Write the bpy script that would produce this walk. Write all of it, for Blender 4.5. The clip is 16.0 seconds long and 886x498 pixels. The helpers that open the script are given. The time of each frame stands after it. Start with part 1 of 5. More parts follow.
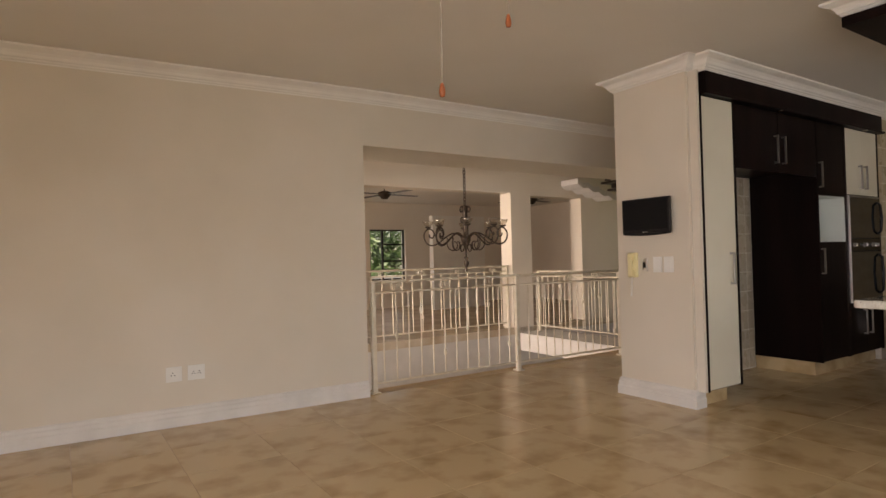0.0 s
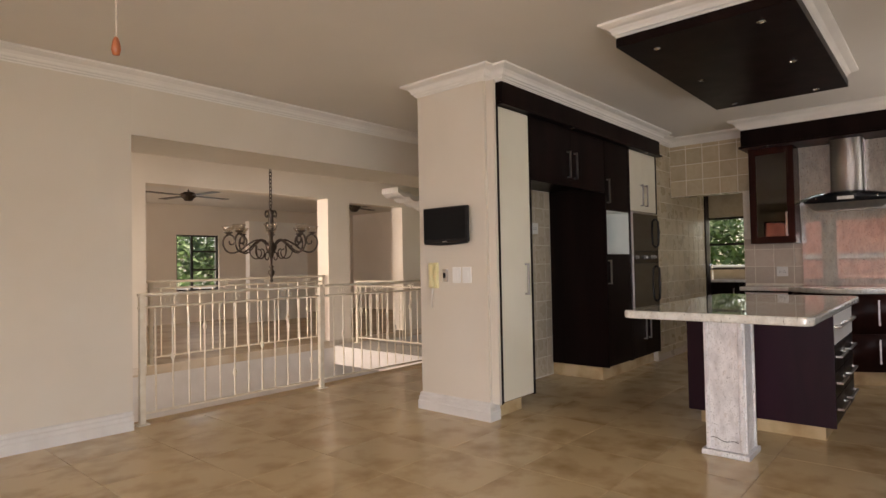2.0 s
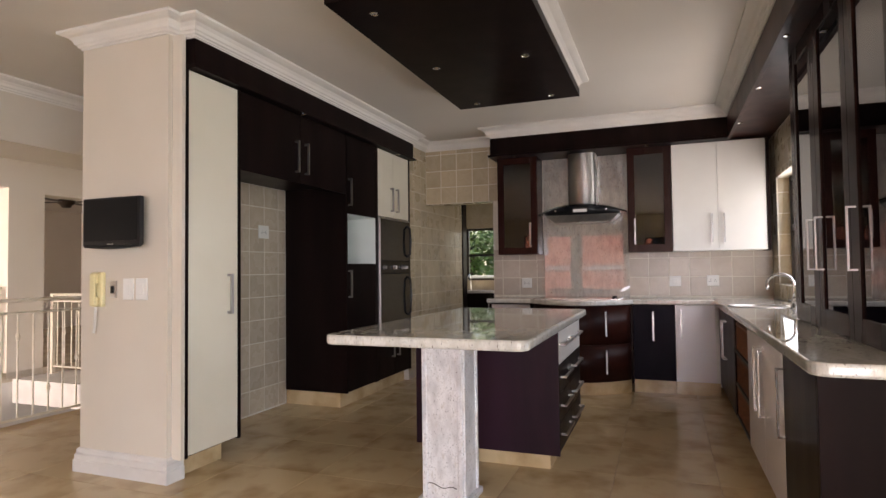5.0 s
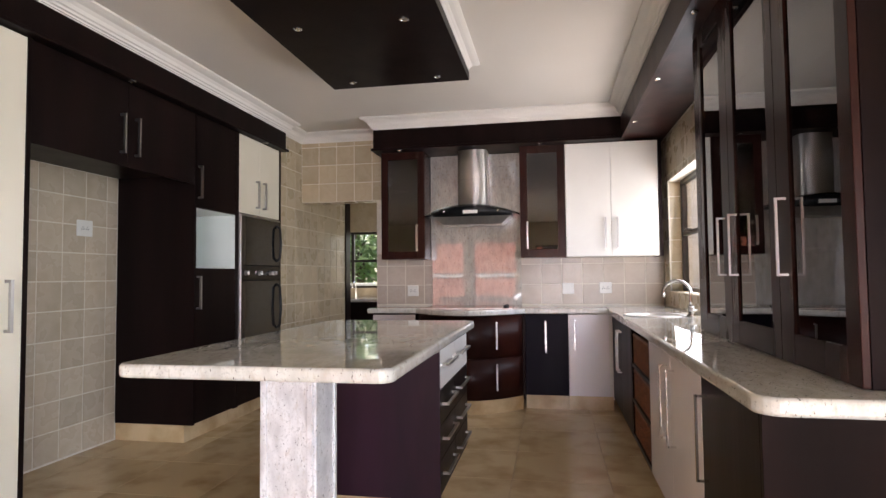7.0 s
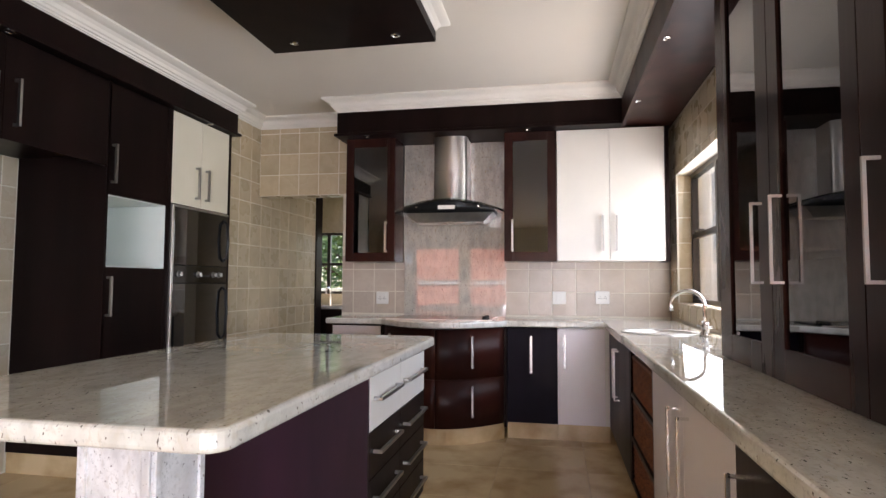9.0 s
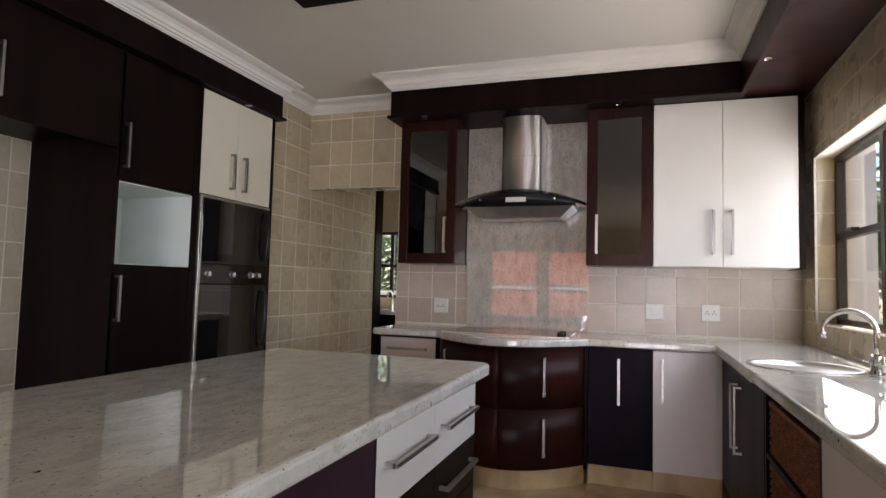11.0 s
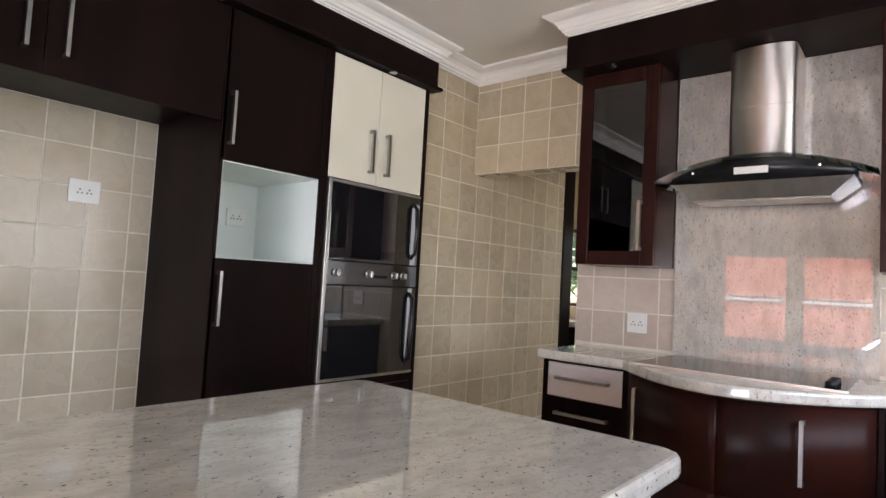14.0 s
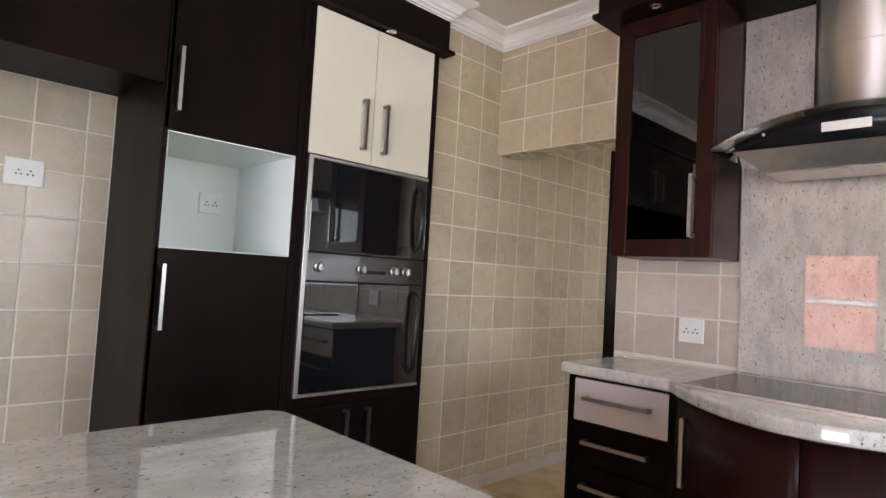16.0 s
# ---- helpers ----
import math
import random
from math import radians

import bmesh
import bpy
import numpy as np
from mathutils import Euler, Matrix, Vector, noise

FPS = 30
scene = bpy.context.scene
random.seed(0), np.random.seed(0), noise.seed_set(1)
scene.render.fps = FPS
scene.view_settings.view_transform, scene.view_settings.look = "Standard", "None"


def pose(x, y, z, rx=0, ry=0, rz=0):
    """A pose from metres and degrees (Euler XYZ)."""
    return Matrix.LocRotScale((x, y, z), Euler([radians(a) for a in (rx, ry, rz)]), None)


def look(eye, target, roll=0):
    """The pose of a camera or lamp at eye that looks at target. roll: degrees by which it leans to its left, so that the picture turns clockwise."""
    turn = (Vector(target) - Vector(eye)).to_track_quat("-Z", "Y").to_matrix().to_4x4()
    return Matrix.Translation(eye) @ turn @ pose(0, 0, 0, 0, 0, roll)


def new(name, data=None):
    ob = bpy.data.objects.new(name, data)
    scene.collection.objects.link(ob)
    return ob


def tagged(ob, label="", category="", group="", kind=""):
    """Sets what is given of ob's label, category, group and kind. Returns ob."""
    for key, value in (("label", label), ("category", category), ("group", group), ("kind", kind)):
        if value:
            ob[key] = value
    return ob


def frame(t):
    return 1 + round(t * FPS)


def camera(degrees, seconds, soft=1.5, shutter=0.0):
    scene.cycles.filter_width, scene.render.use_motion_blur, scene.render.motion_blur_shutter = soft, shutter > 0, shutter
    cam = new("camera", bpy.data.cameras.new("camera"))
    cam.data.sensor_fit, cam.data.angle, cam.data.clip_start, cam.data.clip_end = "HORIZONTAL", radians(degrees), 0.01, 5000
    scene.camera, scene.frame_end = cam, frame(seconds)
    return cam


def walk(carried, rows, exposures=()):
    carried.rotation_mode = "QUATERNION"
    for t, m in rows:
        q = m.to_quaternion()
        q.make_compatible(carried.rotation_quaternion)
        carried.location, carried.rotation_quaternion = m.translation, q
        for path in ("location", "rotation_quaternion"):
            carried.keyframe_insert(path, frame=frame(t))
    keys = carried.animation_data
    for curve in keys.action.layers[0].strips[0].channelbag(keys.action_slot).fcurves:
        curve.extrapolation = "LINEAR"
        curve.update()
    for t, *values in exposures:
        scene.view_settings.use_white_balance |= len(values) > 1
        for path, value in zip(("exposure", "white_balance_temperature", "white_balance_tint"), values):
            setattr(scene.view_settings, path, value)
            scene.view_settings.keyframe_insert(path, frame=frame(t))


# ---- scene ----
cam = camera(74.6, 16.0)
PATH = [
    (0, (0.001, 0.178, 1.241), (1.101, 1.848, 1.272), -1.5),
    (0.5, (0.084, 0.173, 1.224), (1.273, 1.781, 1.265), -1.2),
    (1, (0.204, 0.222, 1.238), (1.498, 1.746, 1.28), -1.2),
    (1.5, (0.329, 0.229, 1.231), (1.722, 1.664, 1.277), -1.1),
    (2, (0.507, 0.212, 1.236), (2.016, 1.524, 1.286), -1.1),
    (2.5, (0.685, 0.17, 1.244), (2.271, 1.388, 1.296), -1.0),
    (3, (0.821, 0.149, 1.24), (2.478, 1.268, 1.294), -1.0),
    (3.5, (0.99, 0.176, 1.224), (2.711, 1.193, 1.282), -0.8),
    (4, (1.154, 0.208, 1.219), (2.927, 1.13, 1.281), -0.8),
    (4.5, (1.318, 0.208, 1.219), (3.147, 1.014, 1.286), -0.7),
    (5, (1.52, 0.188, 1.237), (3.389, 0.897, 1.307), -0.7),
    (5.2, (1.555, 0.207, 1.214), (3.441, 0.867, 1.294), -0.9),
    (7.5, (2.393, 0.234, 1.224), (4.36, 0.58, 1.317), -0.3),
    (8, (2.583, 0.174, 1.197), (4.548, 0.528, 1.302), -0.0),
    (10.3, (3.484, 0.101, 1.227), (5.418, 0.596, 1.351), 0.9),
    (10.5, (3.554, 0.127, 1.223), (5.478, 0.66, 1.349), 1.1),
    (11, (3.742, 0.178, 1.233), (5.633, 0.82, 1.356), 1.5),
    (11.5, (3.91, 0.226, 1.237), (5.757, 0.985, 1.362), 1.9),
    (12, (4.103, 0.264, 1.255), (5.878, 1.179, 1.377), 2.2),
    (12.5, (4.263, 0.292, 1.244), (5.947, 1.365, 1.36), 2.7),
    (13, (4.43, 0.324, 1.245), (6.042, 1.502, 1.356), 3.0),
    (13.5, (4.613, 0.346, 1.255), (6.176, 1.59, 1.361), 3.2),
    (14, (4.784, 0.355, 1.254), (6.309, 1.644, 1.362), 3.2),
    (14.5, (4.963, 0.363, 1.269), (6.44, 1.707, 1.375), 3.2),
    (15, (5.11, 0.384, 1.264), (6.533, 1.785, 1.367), 3.3),
    (15.5, (5.267, 0.453, 1.258), (6.662, 1.883, 1.358), 3.3),
    (16, (5.396, 0.528, 1.246), (6.781, 1.968, 1.346), 3.3),
]
EXPOSURES = [(0.0, 0.55, 7700, 20), (1.5, 0.74, 7500, 20), (3.5, 1.0, 7150, 20), (5.0, 1.15, 6900, 20), (8.0, 1.78, 6550, 19), (10.4, 1.45, 6550, 17), (11.0, 1.24, 6550, 17), (11.5, 1.24, 6550, 17), (12.5, 1.66, 6500, 18), (14.0, 2.05, 6450, 18), (16.0, 2.15, 6400, 19)]
walk(cam, [(t, look(eye, target, roll)) for t, eye, target, roll in PATH], EXPOSURES)
# ---- world and light ----
world = bpy.data.worlds.new("sky")
scene.world = world
world.use_nodes = True
wn = world.node_tree
sky = wn.nodes.new("ShaderNodeTexSky")
sky.sky_type = "NISHITA"
sky.sun_disc = False
sky.sun_elevation, sky.sun_rotation = radians(58.8), radians(114.4)
wn.nodes["Background"].inputs["Strength"].default_value = 0.15
wn.links.new(sky.outputs[0], wn.nodes["Background"].inputs["Color"])
sun = new("sun", bpy.data.lights.new("sun", "SUN"))
sun.data.energy, sun.data.angle, sun.data.color = 5.0, radians(0.6), (1.0, 0.95, 0.86)
sun.matrix_world = look((2.2, -1.0, 4.0), (0, 0, 0))


def window_light(name, at, target, w, h, watts, colour=(0.90, 0.95, 1.0), spread=180):
    """An area lamp standing in for daylight at an opening, seen or only supposed."""
    ob = new(name, bpy.data.lights.new(name, "AREA"))
    ob.data.shape, ob.data.size, ob.data.size_y = "RECTANGLE", w, h
    ob.data.energy, ob.data.color = watts, colour
    ob.data.spread = radians(spread)
    ob.matrix_world = look(at, target)
    return ob


window_light("daylight_kitchen_window", (6.75, -0.925, 1.56), (6.6, 2, 1.75), 2.0, 0.95, 8.4)
# added main fill lamp, tilted down, at supposed doors in the unseen south wall
window_light("fill_light_south", (-0.6, -2.86, 1.15), (-0.6, 1.14, -3.3), 4.4, 2.1, 54, (0.82, 0.90, 1.0), 104)
window_light("daylight_terrace_doors", (-3.96, -0.95, 1.05), (0, 0.1, -1.4), 3.1, 1.9, 75, (0.80, 0.88, 1.0), 122)
# second added fill lamp, cool and narrow, to brighten low faces towards the kitchen
window_light("fill_light_south_low", (-0.6, -2.84, 1.05), (3.6, 2.6, 0.5), 4.2, 1.9, 17, (0.74, 0.87, 1.0), 70)
window_light("daylight_lounge_window", (6.62, 12.53, 1.2), (6.6, 6, 0.9), 0.8, 1.1, 1.6)
# added fill lamp for the scullery tiles, at a supposed door out of view
window_light("fill_light_scullery", (9.4, 0.45, 1.2), (9.2, 3, 1.0), 1.2, 1.9, 3)
# added fill lamp that brightens the stairwell; its window is supposed, out of view
window_light("fill_light_stairwell", (-0.9, 6.3, 1.2), (6, 7.3, 0.6), 1.7, 2.2, 32, (1.0, 0.94, 0.86), 60)
# added fill lamp to lift the lounge, from supposed doors on its west side
window_light("fill_light_lounge", (-0.9, 10.0, 1.15), (6, 10, 0.8), 3.0, 2.1, 72, (1.0, 0.95, 0.88))

# ---- materials ----


def material(name, colour, rough=0.5, metal=0.0, colour2=None, scale=4.0, detail=6.0, bump=0.0, bump_scale=60.0,
             rough2=None, stretch=(1, 1, 1), contrast=(0.35, 0.65), specular=0.5, coat=0.0, per_piece=0.0, tint=(1, 1, 1)):
    """A surface with two colours mixed by noise, a fine bump and uneven gloss."""
    m = bpy.data.materials.new(name)
    m.use_nodes = True
    t = m.node_tree
    b = t.nodes["Principled BSDF"]
    b.inputs["Base Color"].default_value = (*colour, 1)
    b.inputs["Roughness"].default_value = rough
    b.inputs["Metallic"].default_value = metal
    b.inputs["Specular IOR Level"].default_value = specular
    b.inputs["Coat Weight"].default_value = coat
    b.inputs["Coat Roughness"].default_value = 0.08
    b.inputs["Specular Tint"].default_value = (*tint, 1)
    co = t.nodes.new("ShaderNodeTexCoord")
    mp = t.nodes.new("ShaderNodeMapping")
    mp.inputs["Scale"].default_value = stretch
    t.links.new(co.outputs["Object"], mp.inputs["Vector"])
    out = None
    if colour2:
        n = t.nodes.new("ShaderNodeTexNoise")
        n.inputs["Scale"].default_value, n.inputs["Detail"].default_value = scale, detail
        t.links.new(mp.outputs[0], n.inputs["Vector"])
        r = t.nodes.new("ShaderNodeMapRange")
        r.inputs["From Min"].default_value, r.inputs["From Max"].default_value = contrast
        t.links.new(n.outputs["Fac"], r.inputs["Value"])
        x = t.nodes.new("ShaderNodeMix")
        x.data_type = "RGBA"
        x.inputs["A"].default_value, x.inputs["B"].default_value = (*colour, 1), (*colour2, 1)
        t.links.new(r.outputs[0], x.inputs["Factor"])
        out = x.outputs["Result"]
        if per_piece:
            info = t.nodes.new("ShaderNodeObjectInfo")
            pr = t.nodes.new("ShaderNodeMapRange")
            pr.inputs["To Min"].default_value, pr.inputs["To Max"].default_value = 1 - per_piece, 1 + per_piece
            t.links.new(info.outputs["Random"], pr.inputs["Value"])
            hs = t.nodes.new("ShaderNodeHueSaturation")
            t.links.new(pr.outputs[0], hs.inputs["Value"])
            t.links.new(out, hs.inputs["Color"])
            off = t.nodes.new("ShaderNodeVectorMath")
            off.operation = "MULTIPLY_ADD"
            off.inputs[1].default_value, off.inputs[2].default_value = (37, 53, 29), (0, 0, 0)
            cmb = t.nodes.new("ShaderNodeCombineXYZ")
            for k in range(3):
                t.links.new(info.outputs["Random"], cmb.inputs[k])
            t.links.new(cmb.outputs[0], off.inputs[0])
            t.links.new(off.outputs[0], mp.inputs["Location"])
            out = hs.outputs[0]
        t.links.new(out, b.inputs["Base Color"])
        if rough2 is not None:
            rr = t.nodes.new("ShaderNodeMapRange")
            rr.inputs["To Min"].default_value, rr.inputs["To Max"].default_value = rough, rough2
            t.links.new(n.outputs["Fac"], rr.inputs["Value"])
            t.links.new(rr.outputs[0], b.inputs["Roughness"])
    if bump:
        n2 = t.nodes.new("ShaderNodeTexNoise")
        n2.inputs["Scale"].default_value, n2.inputs["Detail"].default_value = bump_scale, 4
        t.links.new(mp.outputs[0], n2.inputs["Vector"])
        bp = t.nodes.new("ShaderNodeBump")
        bp.inputs["Strength"].default_value, bp.inputs["Distance"].default_value = bump, 0.004
        t.links.new(n2.outputs["Fac"], bp.inputs["Height"])
        t.links.new(bp.outputs[0], b.inputs["Normal"])
    return m


def granite(name, light, grey, tan, dark, rough=0.07):
    """Pale polished granite: soft clouds, tan veins and dark flecks."""
    m = bpy.data.materials.new(name)
    m.use_nodes = True
    t = m.node_tree
    b = t.nodes["Principled BSDF"]
    co = t.nodes.new("ShaderNodeTexCoord")

    def layer(prev, colour, scale, lo, hi, detail, stretch=(1, 1, 1)):
        mp = t.nodes.new("ShaderNodeMapping")
        mp.inputs["Scale"].default_value = stretch
        mp.inputs["Rotation"].default_value = (0.2, 0.3, 0.5)
        t.links.new(co.outputs["Object"], mp.inputs["Vector"])
        n = t.nodes.new("ShaderNodeTexNoise")
        n.inputs["Scale"].default_value, n.inputs["Detail"].default_value = scale, detail
        t.links.new(mp.outputs[0], n.inputs["Vector"])
        r = t.nodes.new("ShaderNodeMapRange")
        r.inputs["From Min"].default_value, r.inputs["From Max"].default_value = lo, hi
        t.links.new(n.outputs["Fac"], r.inputs["Value"])
        x = t.nodes.new("ShaderNodeMix")
        x.data_type = "RGBA"
        if prev is None:
            x.inputs["A"].default_value = (*light, 1)
        else:
            t.links.new(prev, x.inputs["A"])
        x.inputs["B"].default_value = (*colour, 1)
        t.links.new(r.outputs[0], x.inputs["Factor"])
        return x.outputs["Result"]

    c = layer(None, grey, 9, 0.42, 0.68, 8, (1, 2.2, 1))
    c = layer(c, tan, 28, 0.56, 0.74, 6, (1, 2.5, 1))
    c = layer(c, grey, 90, 0.55, 0.68, 4)
    c = layer(c, dark, 70, 0.645, 0.71, 3, (1, 1.8, 1))
    t.links.new(c, b.inputs["Base Color"])
    b.inputs["Roughness"].default_value = rough
    b.inputs["Specular IOR Level"].default_value = 0.95
    return m


def glass(name, tint=(1, 1, 1), rough=0.0):
    m = bpy.data.materials.new(name)
    m.use_nodes = True
    b = m.node_tree.nodes["Principled BSDF"]
    b.inputs["Base Color"].default_value = (*tint, 1)
    b.inputs["Transmission Weight"].default_value = 1.0
    b.inputs["Roughness"].default_value = rough
    b.inputs["IOR"].default_value = 1.45
    return m


def pane_glass(name, tint, least):
    """Flat window glass: lets light straight through and mirrors more towards grazing."""
    m = bpy.data.materials.new(name)
    m.use_nodes = True
    t = m.node_tree
    t.nodes.remove(t.nodes["Principled BSDF"])
    clear = t.nodes.new("ShaderNodeBsdfTransparent")
    clear.inputs["Color"].default_value = (*tint, 1)
    gloss = t.nodes.new("ShaderNodeBsdfGlossy")
    gloss.inputs["Roughness"].default_value = 0.01
    facing = t.nodes.new("ShaderNodeLayerWeight")
    facing.inputs["Blend"].default_value = 0.5
    power = t.nodes.new("ShaderNodeMath")
    power.operation = "POWER"
    power.inputs[1].default_value = 4.0
    scale = t.nodes.new("ShaderNodeMath")
    scale.operation = "MULTIPLY_ADD"
    scale.inputs[1].default_value, scale.inputs[2].default_value = 0.9, least
    scale.use_clamp = True
    mix = t.nodes.new("ShaderNodeMixShader")
    t.links.new(facing.outputs["Facing"], power.inputs[0])
    t.links.new(power.outputs[0], scale.inputs[0])
    t.links.new(scale.outputs[0], mix.inputs[0])
    t.links.new(clear.outputs[0], mix.inputs[1])
    t.links.new(gloss.outputs[0], mix.inputs[2])
    t.links.new(mix.outputs[0], t.nodes["Material Output"].inputs["Surface"])
    return m


PAINT = material("wall_paint", (0.68, 0.615, 0.52), 0.6, colour2=(0.64, 0.575, 0.475), scale=1.3, bump=0.25, bump_scale=140)
PAINT2 = material("lounge_paint", (0.76, 0.685, 0.59), 0.6, colour2=(0.71, 0.635, 0.54), scale=1.1, bump=0.2, bump_scale=120)
CEIL = material("ceiling_paint", (0.74, 0.70, 0.64), 0.7, colour2=(0.70, 0.66, 0.60), scale=0.9, bump=0.15, bump_scale=160)
PLASTER = material("cornice_plaster", (0.80, 0.77, 0.71), 0.55, colour2=(0.74, 0.71, 0.66), scale=3, bump=0.1)
SKIRT = material("skirting_paint", (0.72, 0.69, 0.65), 0.45, colour2=(0.64, 0.61, 0.57), scale=5, bump=0.1)
DARK = material("espresso_wood", (0.013, 0.007, 0.0062), 0.26, colour2=(0.008, 0.005, 0.0045), scale=6, stretch=(1, 1, 0.12), bump=0.06, bump_scale=50, rough2=0.36, specular=0.045, tint=(1.0, 0.82, 0.76))
MAHOG = material("mahogany_gloss", (0.036, 0.0095, 0.0065), 0.31, colour2=(0.017, 0.006, 0.005), scale=5, stretch=(1, 1, 0.15), bump=0.05, bump_scale=40, rough2=0.42, specular=0.12)
REDWD = material("dark_mahogany_frame", (0.030, 0.009, 0.007), 0.22, colour2=(0.015, 0.006, 0.005), scale=6, stretch=(1, 1, 0.15), bump=0.05, rough2=0.32, specular=0.16, tint=(1.0, 0.75, 0.66))
PLUM = material("plum_brown_panel", (0.034, 0.0135, 0.022), 0.34, colour2=(0.021, 0.010, 0.015), scale=5, stretch=(1, 1, 0.2), bump=0.05, rough2=0.4, specular=0.15)
NAVY = material("blue_black_panel", (0.014, 0.010, 0.016), 0.28, colour2=(0.010, 0.008, 0.011), scale=5, stretch=(1, 1, 0.2), bump=0.04, rough2=0.36, specular=0.03)
CREAM = material("cream_gloss_door", (0.76, 0.71, 0.58), 0.22, colour2=(0.72, 0.67, 0.54), scale=2, bump=0.03, bump_scale=30)
BLUSH = material("pale_pink_white_door", (0.81, 0.76, 0.765), 0.25, colour2=(0.77, 0.72, 0.725), scale=2, bump=0.03, bump_scale=30)
WHITE = material("white_laminate", (0.74, 0.72, 0.67), 0.3, colour2=(0.70, 0.68, 0.63), scale=3, bump=0.03)
NICHE = material("pale_green_white_lining", (0.74, 0.78, 0.74), 0.35, colour2=(0.70, 0.74, 0.70), scale=3)
HANDLE = material("satin_steel_handle", (0.46, 0.44, 0.42), 0.27, 1.0, colour2=(0.38, 0.37, 0.35), scale=30, stretch=(1, 1, 0.05), rough2=0.36)
PLASTIC = material("white_plastic", (0.80, 0.79, 0.75), 0.35, colour2=(0.76, 0.75, 0.71), scale=8)
YELLOW = material("yellowed_plastic", (0.80, 0.71, 0.40), 0.4, colour2=(0.74, 0.65, 0.35), scale=9)
BLACK = material("black_plastic", (0.008, 0.008, 0.009), 0.3, colour2=(0.012, 0.012, 0.013), scale=20, specular=0.3)
SCREEN = material("dark_screen", (0.006, 0.006, 0.007), 0.3, colour2=(0.008, 0.008, 0.009), scale=3, specular=0.15)
BGLASS = material("black_oven_glass", (0.006, 0.006, 0.007), 0.03, colour2=(0.010, 0.010, 0.011), scale=2, specular=1.0, coat=0.9)
HOBG = material("dark_ceramic_hob_glass", (0.010, 0.010, 0.011), 0.08, colour2=(0.016, 0.015, 0.015), scale=3, specular=0.3)
STEEL = material("brushed_steel", (0.74, 0.71, 0.67), 0.32, 1.0, colour2=(0.66, 0.63, 0.60), scale=30, stretch=(1, 1, 0.05), rough2=0.42)
DSTEEL = material("dark_mirror_steel", (0.14, 0.14, 0.145), 0.12, 1.0, colour2=(0.11, 0.11, 0.115), scale=14, stretch=(0.1, 1, 1))
CHIMNEY = material("polished_steel_chimney", (0.86, 0.82, 0.77), 0.5, 1.0, colour2=(0.80, 0.76, 0.71), scale=18, stretch=(1, 1, 0.04), rough2=0.56)
cb = CHIMNEY.node_tree.nodes["Principled BSDF"]
cb.inputs["Anisotropic"].default_value, cb.inputs["Anisotropic Rotation"].default_value = 0.95, 0.25
ctan = CHIMNEY.node_tree.nodes.new("ShaderNodeTangent")
ctan.direction_type, ctan.axis = "RADIAL", "Z"
CHIMNEY.node_tree.links.new(ctan.outputs[0], cb.inputs["Tangent"])
CHROME = material("chrome", (0.78, 0.77, 0.75), 0.10, 1.0, colour2=(0.70, 0.69, 0.68), scale=10)
IRON = material("bronze_wrought_iron", (0.035, 0.024, 0.018), 0.45, 0.6, colour2=(0.07, 0.05, 0.035), scale=25, bump=0.2)
RAILM = material("cream_painted_steel", (0.74, 0.67, 0.55), 0.4, colour2=(0.66, 0.58, 0.45), scale=14, bump=0.1)
FRAME = material("dark_bronze_aluminium", (0.028, 0.022, 0.018), 0.35, 0.4, colour2=(0.04, 0.03, 0.025), scale=12)
GRANITE = granite("pale_granite", (0.72, 0.705, 0.645), (0.57, 0.553, 0.50), (0.56, 0.515, 0.425), (0.12, 0.10, 0.08), 0.03)
SPLASH = granite("granite_splashback", (0.58, 0.55, 0.49), (0.44, 0.41, 0.37), (0.42, 0.34, 0.25), (0.10, 0.08, 0.065), 0.015)
for polished, weight in ((SPLASH, 0.6), (BGLASS, 1.0), (GRANITE, 0.3)):
    pb = polished.node_tree.nodes["Principled BSDF"]
    pb.inputs["Coat Weight"].default_value, pb.inputs["Coat Roughness"].default_value, pb.inputs["Coat IOR"].default_value = weight, 0.015, 1.75
LEGST = granite("whitewashed_pedestal_stone", (0.78, 0.765, 0.76), (0.56, 0.54, 0.535), (0.58, 0.54, 0.50), (0.16, 0.14, 0.13), 0.3)
TILE = material("beige_wall_tile", (0.54, 0.455, 0.315), 0.22, colour2=(0.41, 0.325, 0.205), scale=6, contrast=(0.3, 0.75), bump=0.04, bump_scale=14, per_piece=0.10, rough2=0.34)
TILE3 = material("pinkish_beige_wall_tile", (0.575, 0.49, 0.38), 0.22, colour2=(0.45, 0.365, 0.255), scale=6, contrast=(0.3, 0.75), bump=0.04, bump_scale=14, per_piece=0.10, rough2=0.34)
TILE2 = material("rosy_wall_tile", (0.58, 0.50, 0.42), 0.22, colour2=(0.48, 0.40, 0.32), scale=6, bump=0.04, bump_scale=14, per_piece=0.10, rough2=0.34)
GROUT = material("pale_grout", (0.76, 0.71, 0.61), 0.8, colour2=(0.68, 0.63, 0.53), scale=20)
FTILE = material("polished_floor_tile", (0.63, 0.475, 0.275), 0.2, colour2=(0.42, 0.28, 0.13), scale=4.2, detail=6, per_piece=0.015, contrast=(0.46, 0.74))
FGROUT = material("floor_grout", (0.47, 0.34, 0.20), 0.6, colour2=(0.40, 0.28, 0.16), scale=12)
LFLOOR = material("lounge_floor_tile", (0.60, 0.50, 0.38), 0.45, colour2=(0.42, 0.31, 0.20), scale=2.5)
CARPET = material("grey_stair_plaster", (0.66, 0.62, 0.58), 0.8, colour2=(0.60, 0.56, 0.52), scale=4, bump=0.2)
WICKER = material("brown_wicker", (0.24, 0.085, 0.03), 0.55, colour2=(0.11, 0.035, 0.015), scale=30, bump=0.5, bump_scale=80)
